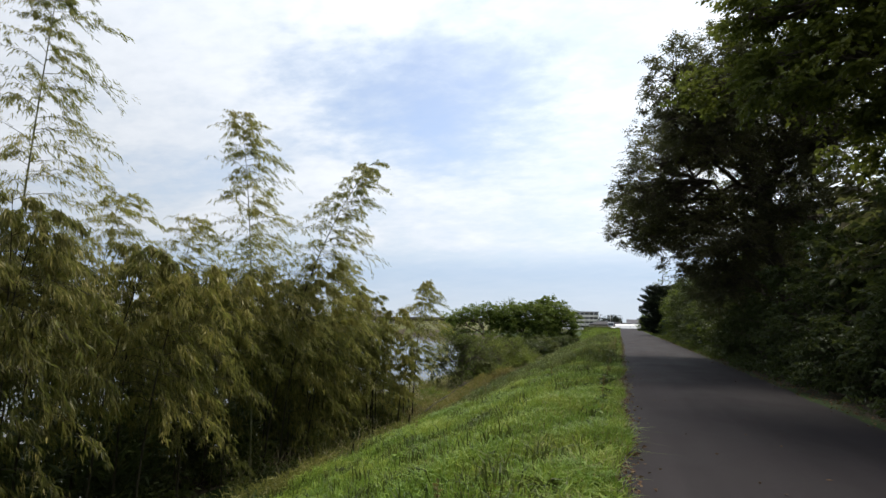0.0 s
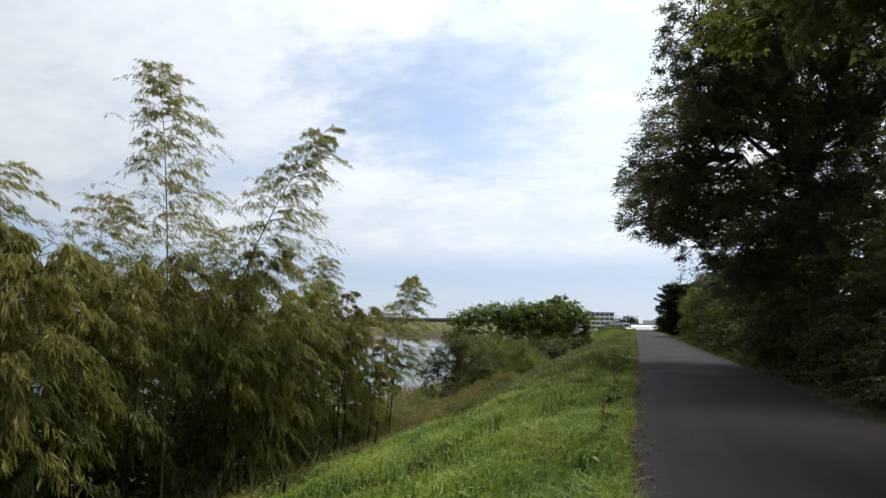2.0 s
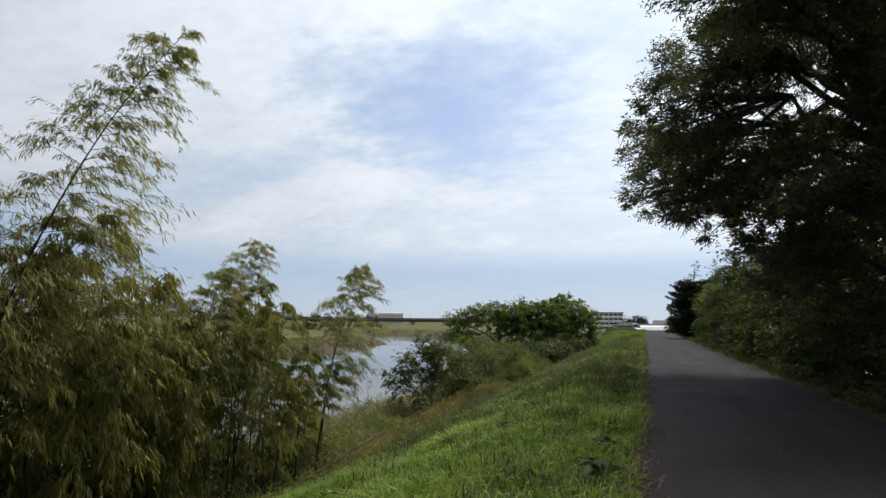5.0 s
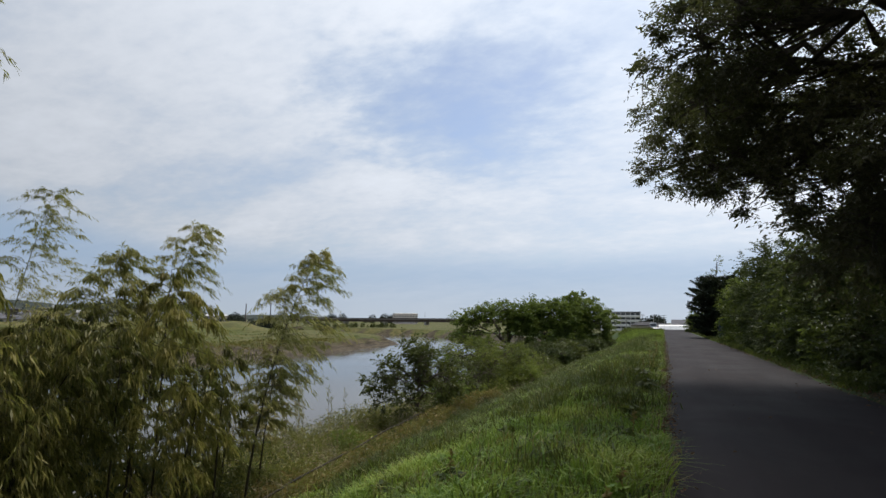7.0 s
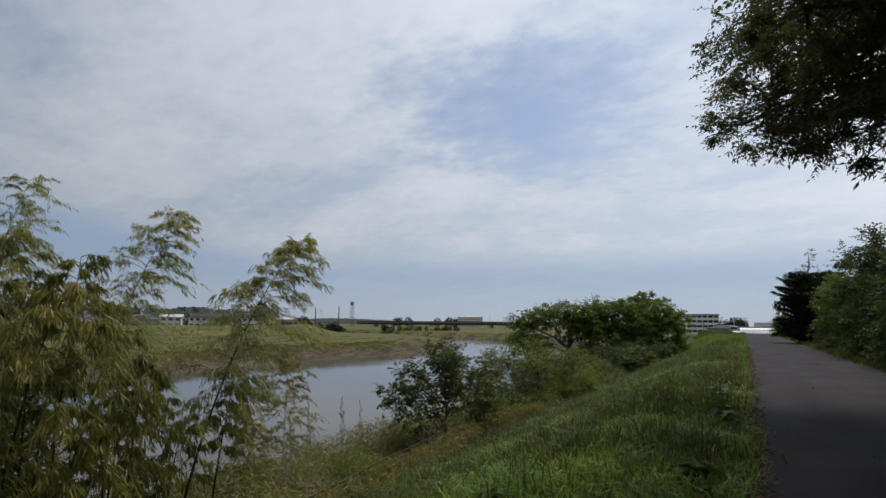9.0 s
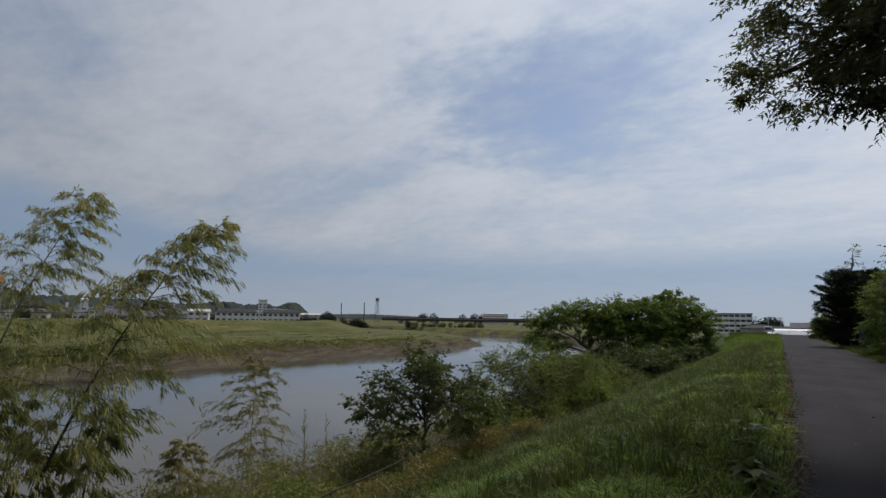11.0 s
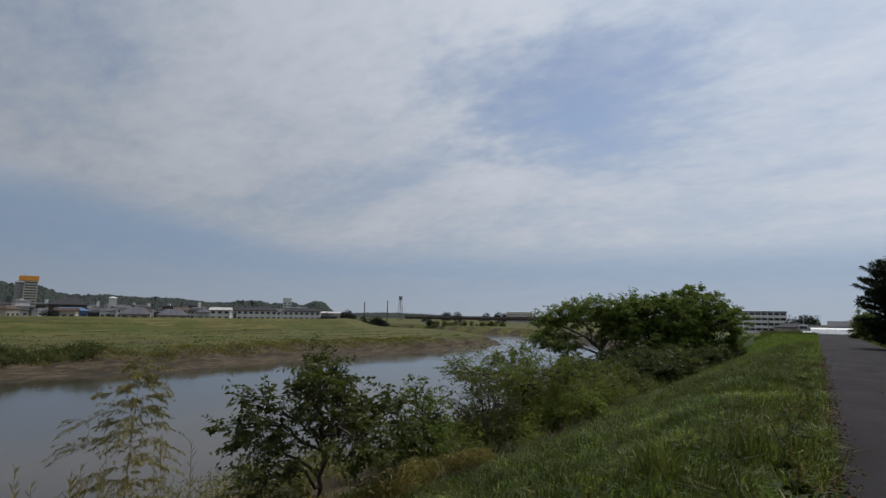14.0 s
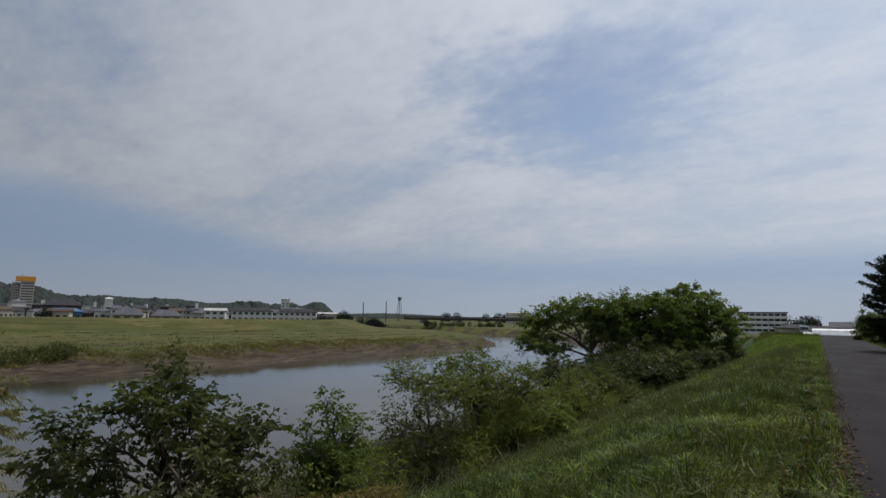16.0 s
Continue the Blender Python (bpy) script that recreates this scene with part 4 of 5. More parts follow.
def weed_patch(name, n, x0, x1, y0, y1, tall, mat, label, seed, leaf=(0.17, 0.04)):
    """Knee to waist high growth in uneven clumps."""
    r = np.random.default_rng(seed)
    g = Geo()
    k = int((x1 - x0) * (y1 - y0) * 2.2)
    cx, cy = r.uniform(x0, x1, k), r.uniform(y0, y1, k)
    ch = tall * r.uniform(0.35, 1.1, k)
    e = r.integers(0, k, n)
    up_ = r.random(n) ** 0.8
    a = r.random(n) * 6.28
    q = (0.10 + 0.34 * up_) * np.sqrt(r.random(n))
    x, y = cx[e] + q * np.cos(a), cy[e] + q * np.sin(a)
    P = np.stack([x, y, land(x, y) + up_ * ch[e]], 1)
    D = unit(np.stack([np.cos(a) * 0.6, np.sin(a) * 0.6, 0.4 + 0 * a], 1) + r.normal(size=(n, 3)) * 0.45)
    leaves(g, P, D, leaf[0] * (0.5 + r.random(n)), leaf[1], r)
    for i_ in range(k):
        p = (cx[i_], cy[i_], float(land(cx[i_], cy[i_])) - 0.02)
        tube(g, [p, (p[0] + r.normal() * 0.1, p[1] + r.normal() * 0.1, p[2] + ch[i_])], (0.008, 0.003), 3, False)
    return tagged(part(name, g, mat), label, "weeds", kind="stuff")


weed_patch("weeds", 9000, -8.0, -6.5, 28.5, 34.5, 0.75, M_WEED, "tangled orange-brown weeds at the foot of the slope", 231, (0.13, 0.035))
weed_patch("weeds", 8000, -8.3, -6.4, 20.5, 28.8, 0.6, M_WEED, "low orange-brown weeds at the foot of the slope", 242, (0.12, 0.035))
weed_patch("weeds", 9000, -8.4, -6.2, 7.0, 26.0, 0.38, M_WEED_OL, "low yellowing weeds and straw along the foot of the slope", 238, (0.16, 0.025))
weed_patch("weeds", 11000, -10.8, -6.9, 22.0, 31.5, 0.75, M_WEED_OL, "olive weeds and grasses at the foot of the slope", 236, (0.16, 0.03))
weed_patch("weeds", 14000, -10.4, -7.2, 34.0, 54, 1.1, M_BUSH_LT, "yellow-green weeds at the foot of the slope", 232, (0.13, 0.05))
weed_patch("weeds", 9000, -11.5, -8.2, 8.0, 24.0, 0.9, M_BUSH, "dark green weeds under the bamboos", 233, (0.13, 0.05))
# the next two are dark leaves added to stand for the grove's inner shade
weed_patch("weeds", 30000, -14.0, -9.8, 0.0, 20.6, 3.0, M_SHADE, "dark leaf mass added for the shade inside the bamboo grove", 237, (0.3, 0.08))
weed_patch("weeds", 8000, -17.5, -13.5, 2.0, 17.0, 3.0, M_SHADE, "dark leaf mass added for the shade inside the bamboo grove", 239, (0.34, 0.09))
weed_patch("weeds", 9000, -15.5, -10.0, 22.0, 36.0, 0.8, M_WEED_OL, "rank olive grass and weeds on the near river bank", 240, (0.2, 0.03))
weed_patch("weeds", 7000, -12.0, -9.0, 40.0, 62.0, 0.9, M_BUSH, "green weeds between the bushes", 234, (0.16, 0.06))
weed_patch("weeds", 2600, 3.95, 4.6, 3.0, 30.0, 0.35, M_SHADE, "low green weeds at the shady road edge", 235, (0.12, 0.055))
g = Geo()
n = 5200
x, y = rng.uniform(-14.5, -6.4, n), rng.uniform(12, 48, n)
P = np.stack([x, y, land(x, y)], 1)
D = unit(rng.normal(size=(n, 3)) * 0.45 + np.array([0.2, 0, 0.9]))
leaves(g, P, D, 0.5 + 0.7 * rng.random(n), 0.014, rng, 0.25)
tagged(part("dead_reeds", g, M_REED), "dry straw-coloured stalks among the weeds", "reeds", kind="stuff")
g = Geo()
r = np.random.default_rng(431)
n = 900
x, y = -8.5 + r.normal(size=n) * 0.55, 24.7 + r.normal(size=n) * 0.6
P = np.stack([x, y, land(x, y) + 0.04 + 0.42 * r.random(n) * np.exp(-((x + 8.5) ** 2 + (y - 24.7) ** 2) / 0.5)], 1)
D = unit(np.stack([r.normal(size=n), r.normal(size=n) * 0.6, 0.25 * r.normal(size=n) + 0.1], 1))
leaves(g, P, D, 0.35 + 0.6 * r.random(n), 0.016, r, 0.12)
tagged(part("straw_heap", g, M_REED), "heap of dry straw-coloured stalks on the bank", "straw", kind="stuff")
weed_patch("weeds", 2200, -9.2, -7.6, 25.6, 27.4, 0.7, M_LIME, "bright yellow-green weeds beside the straw", 432, (0.12, 0.04))


def blades(geo, x, y, h, w, lean, seed, bent=False):
    """Grass blades, those of a tuft leaning much the same way; bent ones nod over at their tips."""
    r = np.random.default_rng(seed)
    n = len(x)
    a = r.random(n) * 2 * np.pi
    P = np.stack([x, y, land(x, y) - 0.01], 1)
    S = np.stack([np.cos(a), np.sin(a), 0 * a], 1) * (w * (0.6 + 0.8 * r.random(n)))[:, None] * 0.5
    lx = lean * (r.normal(size=n) + 0.3 * np.sin(x * 4.1 + 2.0 * np.sin(y * 1.9))) + 0.06
    ly = lean * (r.normal(size=n) + 0.3 * np.sin(y * 3.7 + 2.0 * np.sin(x * 2.3 + 1.0)))
    if bent:
        mid = P + np.stack([lx * 0.4, ly * 0.4, np.full(n, 0.62)], 1) * h[:, None]
        tip = P + np.stack([lx * 1.5, ly * 1.5, 0.95 - 0.25 * np.hypot(lx, ly)], 1) * h[:, None]
        v = np.stack([P - S, P + S, mid + S * 0.75, mid - S * 0.75, tip], 1).reshape(-1, 3)
        k = np.arange(n)[:, None] * 5
        geo.add(v, np.concatenate([k, k + 1, k + 2, k + 3], 1))
        geo.f.append(np.concatenate([k + 3, k + 2, k + 4], 1) + geo.n - len(v))
    else:
        tip = P + np.stack([lx, ly, np.ones(n)], 1) * h[:, None]
        geo.add(np.stack([P - S, P + S, tip], 1).reshape(-1, 3), np.arange(3 * n).reshape(n, 3))


waves = [(r_.uniform(0.5, 3.4), r_.uniform(0, 6.28), r_.uniform(0, 6.28)) for r_ in [np.random.default_rng(91)] for _ in range(9)]


def tufty(x, y):
    """0 to 1, in uneven clumps."""
    v = sum(np.sin(k * (x * math.cos(a) + y * math.sin(a)) * 1.3 + p + 0.8 * np.sin(x * 0.9 - y * 0.7 + p)) for k, a, p in waves)
    return np.clip(0.5 + v / 7.0, 0, 1)


def turf(n, x0, x1, y0, y1, h, w, seed, name, mat, label, cut=None, bent=False):
    r = np.random.default_rng(seed)
    x, y = r.uniform(x0, x1, n), y0 + (y1 - y0) * r.random(n)
    tuft = tufty(x, y)
    keep = r.random(n) < (0.35 + 0.75 * tuft if bent else 0.8)
    if cut is not None:
        keep &= cut(x, y)
    x, y, tuft = x[keep], y[keep], tuft[keep]
    g = Geo()
    blades(g, x, y, h * (0.55 + 0.6 * r.random(len(x)) + 2.2 * np.maximum(0, tuft - 0.4) ** 1.2), np.full(len(x), w), 0.5, seed + 1, bent)
    return tagged(part(name, g, mat), label, "grass", kind="stuff")


edge_at = lambda x, y: (x < 0.06 + 0.10 * np.sin(y * 2.1) * np.sin(y * 0.7)) & (x > -6.5 - 0.35 * np.sin(y * 0.6) - 0.25 * np.sin(y * 1.7))
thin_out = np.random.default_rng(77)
# bright blades first; further along the darkened copy takes over, for dimmer light
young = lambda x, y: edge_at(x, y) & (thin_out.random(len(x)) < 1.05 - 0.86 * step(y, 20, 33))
dimmed = lambda x, y: edge_at(x, y) & (thin_out.random(len(x)) < 0.05 + 0.8 * step(y, 17, 32))
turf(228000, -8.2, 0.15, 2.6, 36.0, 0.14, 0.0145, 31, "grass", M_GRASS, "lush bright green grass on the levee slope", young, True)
turf(16000, -1.3, 0.1, 5.0, 60.0, 0.12, 0.017, 44, "grass", M_WEED_OL, "yellowing grass along the shoulder of the road", edge_at, True)
turf(20000, -8.2, 0.15, 32.0, 56.0, 0.16, 0.021, 43, "grass", M_GRASS, "lush bright green grass on the levee slope", edge_at, True)
turf(170000, -8.2, 0.15, 14.0, 56.0, 0.135, 0.017, 33, "grass", M_GRASS_OL_DIM, "dense olive-green grass on the levee slope", dimmed, True)
turf(26000, -9.0, 0.15, 56.0, 110.0, 0.18, 0.04, 34, "grass", M_GRASS_OL_DIM, "olive-green grass on the levee slope", edge_at)
turf(46000, -9.0, 0.15, 52.0, 110.0, 0.18, 0.04, 35, "grass", M_GRASS, "lush bright green grass on the levee slope", edge_at)
turf(16000, 3.75, 4.9, 26.0, 105.0, 0.16, 0.03, 37, "grass", M_GRASS_OL_DIM, "grass strip between road and trees")
turf(30000, -14.0, 0.1, 104.0, 126.0, 0.25, 0.06, 49, "grass", M_GRASS_OL_DIM, "grass on the far stretch of the levee", edge_at)
turf(18000, -22.0, -8.0, 80.0, 120.0, 0.35, 0.08, 47, "grass", M_GRASS_OL_DIM, "rank grass on the river bank")
turf(40000, -17.0, -8.0, 40.0, 82.0, 0.28, 0.05, 39, "grass", M_GRASS_OL_DIM, "rank grass on the river bank")
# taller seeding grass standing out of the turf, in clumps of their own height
for mat, label, n, many, y0, y1, tall, sd in ((M_GRASS_OL_DIM, "taller darker tufts of grass and weeds", 30000, 1000, 3.5, 62.0, 0.27, 401), (M_GRASS_OL_DIM, "long dark tufts of uncut grass", 60000, 1500, 21.0, 70.0, 0.40, 403), (M_WEED_OL, "yellowing seeding tufts of grass", 16000, 700, 17.0, 75.0, 0.28, 404), (M_GRASS, "taller light green tufts of grass", 12000, 480, 3.0, 40.0, 0.25, 402)):
    g = Geo()
    r = np.random.default_rng(sd)
    cx, cy = r.uniform(-7.0, -0.25, many), y0 + (y1 - y0) * r.random(many) ** 1.2
    ch, cw = tall * (0.45 + 0.9 * r.random(many) ** 2), 0.10 + 0.16 * r.random(many)
    w = r.integers(0, many, n)
    x, y = cx[w] + r.normal(size=n) * cw[w], cy[w] + r.normal(size=n) * cw[w]
    blades(g, x, y, ch[w] * (0.6 + 0.6 * r.random(n)), np.full(n, 0.018), 0.42, sd + 10, True)
    tagged(part("grass_tufts", g, mat), label, "grass", kind="stuff")


def dock(x, y, r0, seed, mat):
    """A rosette of broad crinkled leaves."""
    r = np.random.default_rng(seed)
    n = int(14 + 26 * r.random())
    a = r.random(n) * 6.283
    P = np.stack([r.normal(size=n) * 0.04, r.normal(size=n) * 0.04, 0.02 + 0.10 * r.random(n)], 1)
    D = unit(np.stack([np.cos(a), np.sin(a), 0.35 + 0.7 * r.random(n)], 1))
    g = Geo()
    leaves(g, P, D, r0 * (0.5 + 0.7 * r.random(n)), r0 * 0.34, r, 0.35, 1.5)
    top = thing("dock", at(x, y), "broad-leaved dock growing in the grass", "weed", "docks in the grass")
    part("leaf_rosette", g, mat, top)
    if r.random() < 0.4:
        g = Geo()
        h = r0 * r.uniform(1.6, 2.6)
        tube(g, [(0, 0, 0), (0.02, 0.01, h * 0.5), (0.05, 0.0, h)], (0.008, 0.006, 0.003), 5)
        m = 26
        q = r.uniform(0.45, 1.0, m)
        leaves(g, np.stack([0.05 * q, 0 * q, h * q], 1), unit(r.normal(size=(m, 3)) + np.array([0, 0, 0.8])), 0.05, 0.03, r)
        part("flower_stalk", g, M_WEED, top)


rng_dock = np.random.default_rng(411)
for n in range(64):
    near = n % 2
    y = 4.5 + n * 0.62 + rng_dock.normal() * 0.4
    dock(-0.22 - 0.2 * rng_dock.random() if near else rng_dock.uniform(-6.2, -0.6), y, rng_dock.uniform(0.13, 0.26), 420 + n, M_GRASS if n % 3 == 0 and y < 20 else M_GRASS_OL_DIM)
dock(-0.3, 24.6, 0.34, 501, M_BUSH)
dock(-0.45, 26.9, 0.34, 502, M_BUSH)
g = Geo()
n = 9000
x, y = np.where(rng.random(n) < 0.68, 0.03 + rng.normal(size=n) * 0.10, 3.95 + rng.normal(size=n) * 0.22), 2 + 53 * rng.random(n) ** 0.7
P = np.stack([x, y, np.maximum(land(x, y), np.where((x > 0.1) & (x < 3.6), 0.03, -9)) + 0.012 + 0.02 * rng.random(n)], 1)
D = unit(np.stack([rng.normal(size=n), rng.normal(size=n), 0.25 * rng.random(n)], 1))
leaves(g, P, D, 0.03 + 0.05 * rng.random(n), 0.03, rng, 0.1)
tagged(part("leaf_litter", g, M_LITTER), "brown fallen leaves along the road edges", "leaves", kind="stuff")
g = Geo()
n = 170
P = np.stack([rng.uniform(0.25, 3.5, n), rng.uniform(2, 60, n), np.full(n, 0.05)], 1)
P[:, 2] = land(P[:, 0], P[:, 1]) + 0.045
leaves(g, P, unit(np.stack([rng.normal(size=n), rng.normal(size=n), 0.15 * rng.random(n)], 1)), 0.03 + 0.04 * rng.random(n), 0.022, rng, 0.05)
tagged(part("fallen_leaves", g, M_LITTER), "scattered fallen leaves lying on the asphalt", "leaves", kind="stuff")
g = Geo()
n = 5000
y = rng.uniform(3, 90, n)
x = 0.02 + 0.10 * np.sin(y * 2.1) * np.sin(y * 0.7) + rng.normal(size=n) * 0.07
blades(g, x, y, 0.05 + 0.09 * rng.random(n), np.full(n, 0.011), 0.7, 77)
tagged(part("straw_fringe", g, M_REED), "dry straw-coloured grass fringe along the asphalt edge", "grass", kind="stuff")

# ---- far side of the river and the distance ----
M_WALL = plain_material("pale_plaster", (0.32, 0.31, 0.30), (0.45, 0.44, 0.43), 0.6, 0.85)
M_WALL_WH = plain_material("white_wall", (0.50, 0.49, 0.48), (0.66, 0.65, 0.64), 0.5, 0.8)
M_WALL_BG = plain_material("beige_wall", (0.36, 0.32, 0.27), (0.46, 0.42, 0.36), 0.6, 0.85)
M_ROOF_GR = plain_material("grey_roof", (0.065, 0.066, 0.078), (0.12, 0.12, 0.135), 0.8, 0.8, spec=0.15)
M_ROOF_DK = plain_material("dark_tile_roof", (0.025, 0.025, 0.03), (0.055, 0.055, 0.06), 0.8, 0.8, spec=0.15)
M_ROOF_BR = plain_material("brown_roof", (0.06, 0.042, 0.036), (0.10, 0.07, 0.055), 0.8, 0.8, spec=0.15)
M_BLUE = plain_material("blue_sheet", (0.04, 0.10, 0.20), (0.07, 0.15, 0.28), 0.8, 0.5)
M_WALL_DK = plain_material("dark_boarding", (0.05, 0.042, 0.038), (0.09, 0.075, 0.065), 0.8, 0.85)
M_WHITE = plain_material("white_sheet", (0.72, 0.72, 0.72), (0.82, 0.82, 0.82), 0.5, 0.6)
M_ORANGE = plain_material("orange_panel", (0.60, 0.24, 0.03), (0.72, 0.32, 0.05), 0.5, 0.6)
M_STEEL = plain_material("dull_steel", (0.14, 0.14, 0.145), (0.22, 0.22, 0.22), 2.0, 0.5, 0.6)
M_GIRDER = plain_material("red_brown_girder", (0.05, 0.034, 0.032), (0.08, 0.055, 0.05), 0.5, 0.6)
M_CONCRETE = plain_material("concrete", (0.26, 0.25, 0.235), (0.38, 0.365, 0.345), 0.4, 0.9)
M_GLASSY = plain_material("window_glass", (0.03, 0.035, 0.04), (0.06, 0.07, 0.08), 0.4, 0.12, spec=0.6)


def far(bearing, dist, dz=0.0):
    """A place by its bearing (degrees left of the road) and distance from the end of the walk."""
    a = radians(bearing)
    x, y = -0.07 - dist * math.sin(a), 26.27 + dist * math.cos(a)
    return (x, y, float(land(x, y)) + dz)


def house(place, w, d, h, roof_h, wall, roof, turn, label, storeys=2, cols=3, gable=False, name="house"):
    top = thing(name, place, label, "house", "houses beyond the far levee", turn=turn)
    part("wall", Geo().box((-w / 2, -d / 2, -0.5), (w / 2, d / 2, h)), wall, top)
    e, k = 0.6, (0.0 if gable else min(w, d) * 0.42)
    g = Geo()
    a, b = w / 2 + e, d / 2 + e
    g.add([(-a, -b, h), (a, -b, h), (a, b, h), (-a, b, h), (-a + k, 0, h + roof_h), (a - k, 0, h + roof_h), (-a, -b, h - 0.2), (a, -b, h - 0.2), (a, b, h - 0.2), (-a, b, h - 0.2)],
          [(0, 1, 5, 4), (2, 3, 4, 5), (0, 6, 7, 1), (1, 7, 8, 2), (2, 8, 9, 3), (3, 9, 6, 0), (6, 9, 8, 7)])
    g.add([(a, -b, h), (a, b, h), (a - k, 0, h + roof_h)], [(0, 1, 2)])
    g.add([(-a, b, h), (-a, -b, h), (-a + k, 0, h + roof_h)], [(0, 1, 2)])
    part("roof", g, roof, top)
    for s in range(storeys):
        for c in range(cols):
            cx = -w / 2 + (c + 0.5) * w / cols
            z = 0.9 + s * 2.8
            if z + 1.3 < h:
                win = part("window", Geo().box((cx - w / cols * 0.28, -d / 2 - 0.06, z), (cx + w / cols * 0.28, -d / 2 + 0.1, z + 1.25)), M_GLASSY, top)
    return top


def block(place, w, d, storeys, turn, label, name="apartment_building", wall=None, cols=8, fh=2.9):
    """A flat-roofed block with balconies and windows storey by storey."""
    top = thing(name, place, label, "building", turn=turn)
    wall = wall or M_WALL
    h = storeys * fh
    part("wall", Geo().box((-w / 2, -d / 2, -1), (w / 2, d / 2, h)), wall, top)
    part("roof", Geo().box((-w / 2 - 0.4, -d / 2 - 0.4, h), (w / 2 + 0.4, d / 2 + 0.4, h + 0.5)), M_ROOF_GR, top)
    for s in range(storeys):
        part("balcony", Geo().box((-w / 2, -d / 2 - 1.3, s * fh), (w / 2, -d / 2 - 0.004, s * fh + 1.0)), wall, top)
        for c in range(cols):
            x0 = -w / 2 + (c + 0.5) * w / cols
            part("window", Geo().box((x0 - w / cols * 0.44, -d / 2 - 0.05, s * fh + 1.1), (x0 + w / cols * 0.44, -d / 2 + 0.1, s * fh + fh - 0.25)), M_GLASSY, top)
    for c in range(0, cols + 1):
        x0 = -w / 2 + c * w / cols
        part("partition", Geo().box((x0 - 0.12, -d / 2 - 1.25, 0), (x0 + 0.12, -d / 2 - 0.008, h)), wall, top)
    return top


# tall block with an orange crown and an open stair
tp = far(72.6, 660)
tower = thing("apartment_tower", tp, "tall beige block with an orange top and an open stair", "building", turn=72.6)
H = 31.0 - tp[2]
part("wall", Geo().box((-2.6, -6, -2), (8.4, 6, H)), M_WALL_BG, tower)
part("crown_band", Geo().box((-6.6, -6.4, H), (8.8, 6.4, H + 4.6)), M_ORANGE, tower, "orange roof panel")
for s in range(12):
    z = 1.5 + s * (H - 2) / 12
    part("stair_landing", Geo().box((-8.6, -4, z), (-2.61, 3, z + 1.5)), M_WALL, tower)
    part("window_band", Geo().box((-1.6, -6.06, z + 0.5), (7.6, -5.9, z + 1.7)), M_GLASSY, tower)
part("stair_wall", Geo().box((-9.2, 3.01, -2), (-2.61, 4, H - 1)), M_WALL_BG, tower)
part("aerial", Geo().box((-2, -0.15, H + 4.6), (-1.7, 0.15, H + 8)), M_STEEL, tower)

hall = far(69.8, 380)
house(hall, 18, 12, 7.5, 4.2, M_WALL_DK, M_ROOF_DK, 70, "large hall with a dark hipped tile roof")
house(far(69.6, 360), 16, 8, 4.0, 1.8, M_BLUE, M_BLUE, 70, "low shed with blue sheet walls", 1, 4)
house(far(66.4, 470), 5, 5, 14, 1.0, M_WALL_WH, M_WALL_WH, 66, "slim white stair tower among houses", 3, 1, name="white_tower")
rng = np.random.default_rng(41)
kinds = [(M_WALL, M_ROOF_GR), (M_WALL_WH, M_ROOF_GR), (M_WALL_DK, M_ROOF_DK), (M_WALL, M_ROOF_DK), (M_WALL_BG, M_ROOF_BR)]
for n in range(64):
    b = 80 - n * 0.55 + rng.normal() * 0.25
    if 41.2 < b < 44:
        continue
    wl, rf = kinds[rng.integers(0, 5)]
    house(far(b, rng.uniform(320, 560)), rng.uniform(6, 11), rng.uniform(6, 9), rng.uniform(3.0, 6.6), rng.uniform(1.2, 2.2), wl, rf, b + rng.uniform(-35, 35),
          "small house with pale walls and a tiled roof", 2, 3, rng.random() < 0.4)
for n in range(46):
    b = 79 - n * 0.66 + rng.normal() * 0.3
    wl, rf = kinds[rng.integers(0, 4)]
    tank = house(far(b, rng.uniform(560, 700)), rng.uniform(7, 15), rng.uniform(7, 9), rng.uniform(7.0, 11.5) * (1 if b > 56 else 0.75), rng.uniform(0.6, 2.2), wl, rf, b + rng.uniform(-25, 25),
                 "taller house of the far town with a dark roof", 3, 4, rng.random() < 0.5)
    if n % 3 == 0:
        part("water_tank", Geo().box((-1.2, -1.2, 8), (1.2, 1.2, 14.0)), M_WALL_WH, tank)
house(far(64.8, 270), 11, 8, 2.8, 3.0, M_WALL_BG, M_ROOF_GR, 60, "low house with a broad grey tiled roof", 1, 3)
house(far(61.7, 275), 12, 8, 2.8, 2.8, M_WALL_BG, M_ROOF_GR, 66, "low house with a broad grey tiled roof", 1, 3)
house(far(57.4, 310), 10, 7, 5.6, 1.4, M_WALL_WH, M_WALL, 50, "white two-storey house with a pale roof", 2, 3, True)
for b, d in ((54.0, 300), (49.6, 310)):
    house(far(b, d), 20, 7, 5.6, 1.8, M_WALL_WH, M_ROOF_DK, b - 4, "long white two-storey apartment row with a dark roof", 2, 7)
house(far(50.9, 640), 9, 8, 24, 0.6, M_WALL_WH, M_WALL, 51, "distant white high block of flats", 7, 2, name="high_block")
house(far(50.0, 330), 15, 9, 7.6, 0.7, M_WALL, M_ROOF_GR, 46, "pale flat-roofed workshop behind the far levee", 2, 4)
house(far(47.2, 340), 24, 10, 6.6, 1.0, M_WALL_BG, M_WALL, 44, "long low factory hall with a pale roof", 2, 6)
house(far(44.6, 345), 22, 10, 5.6, 1.0, M_WALL, M_ROOF_BR, 42, "long low factory hall with a brown roof", 2, 6)
block(far(48.4, 420), 20, 12, 4, 40, "pale two-storey factory office", "factory_building", M_WALL, 5)
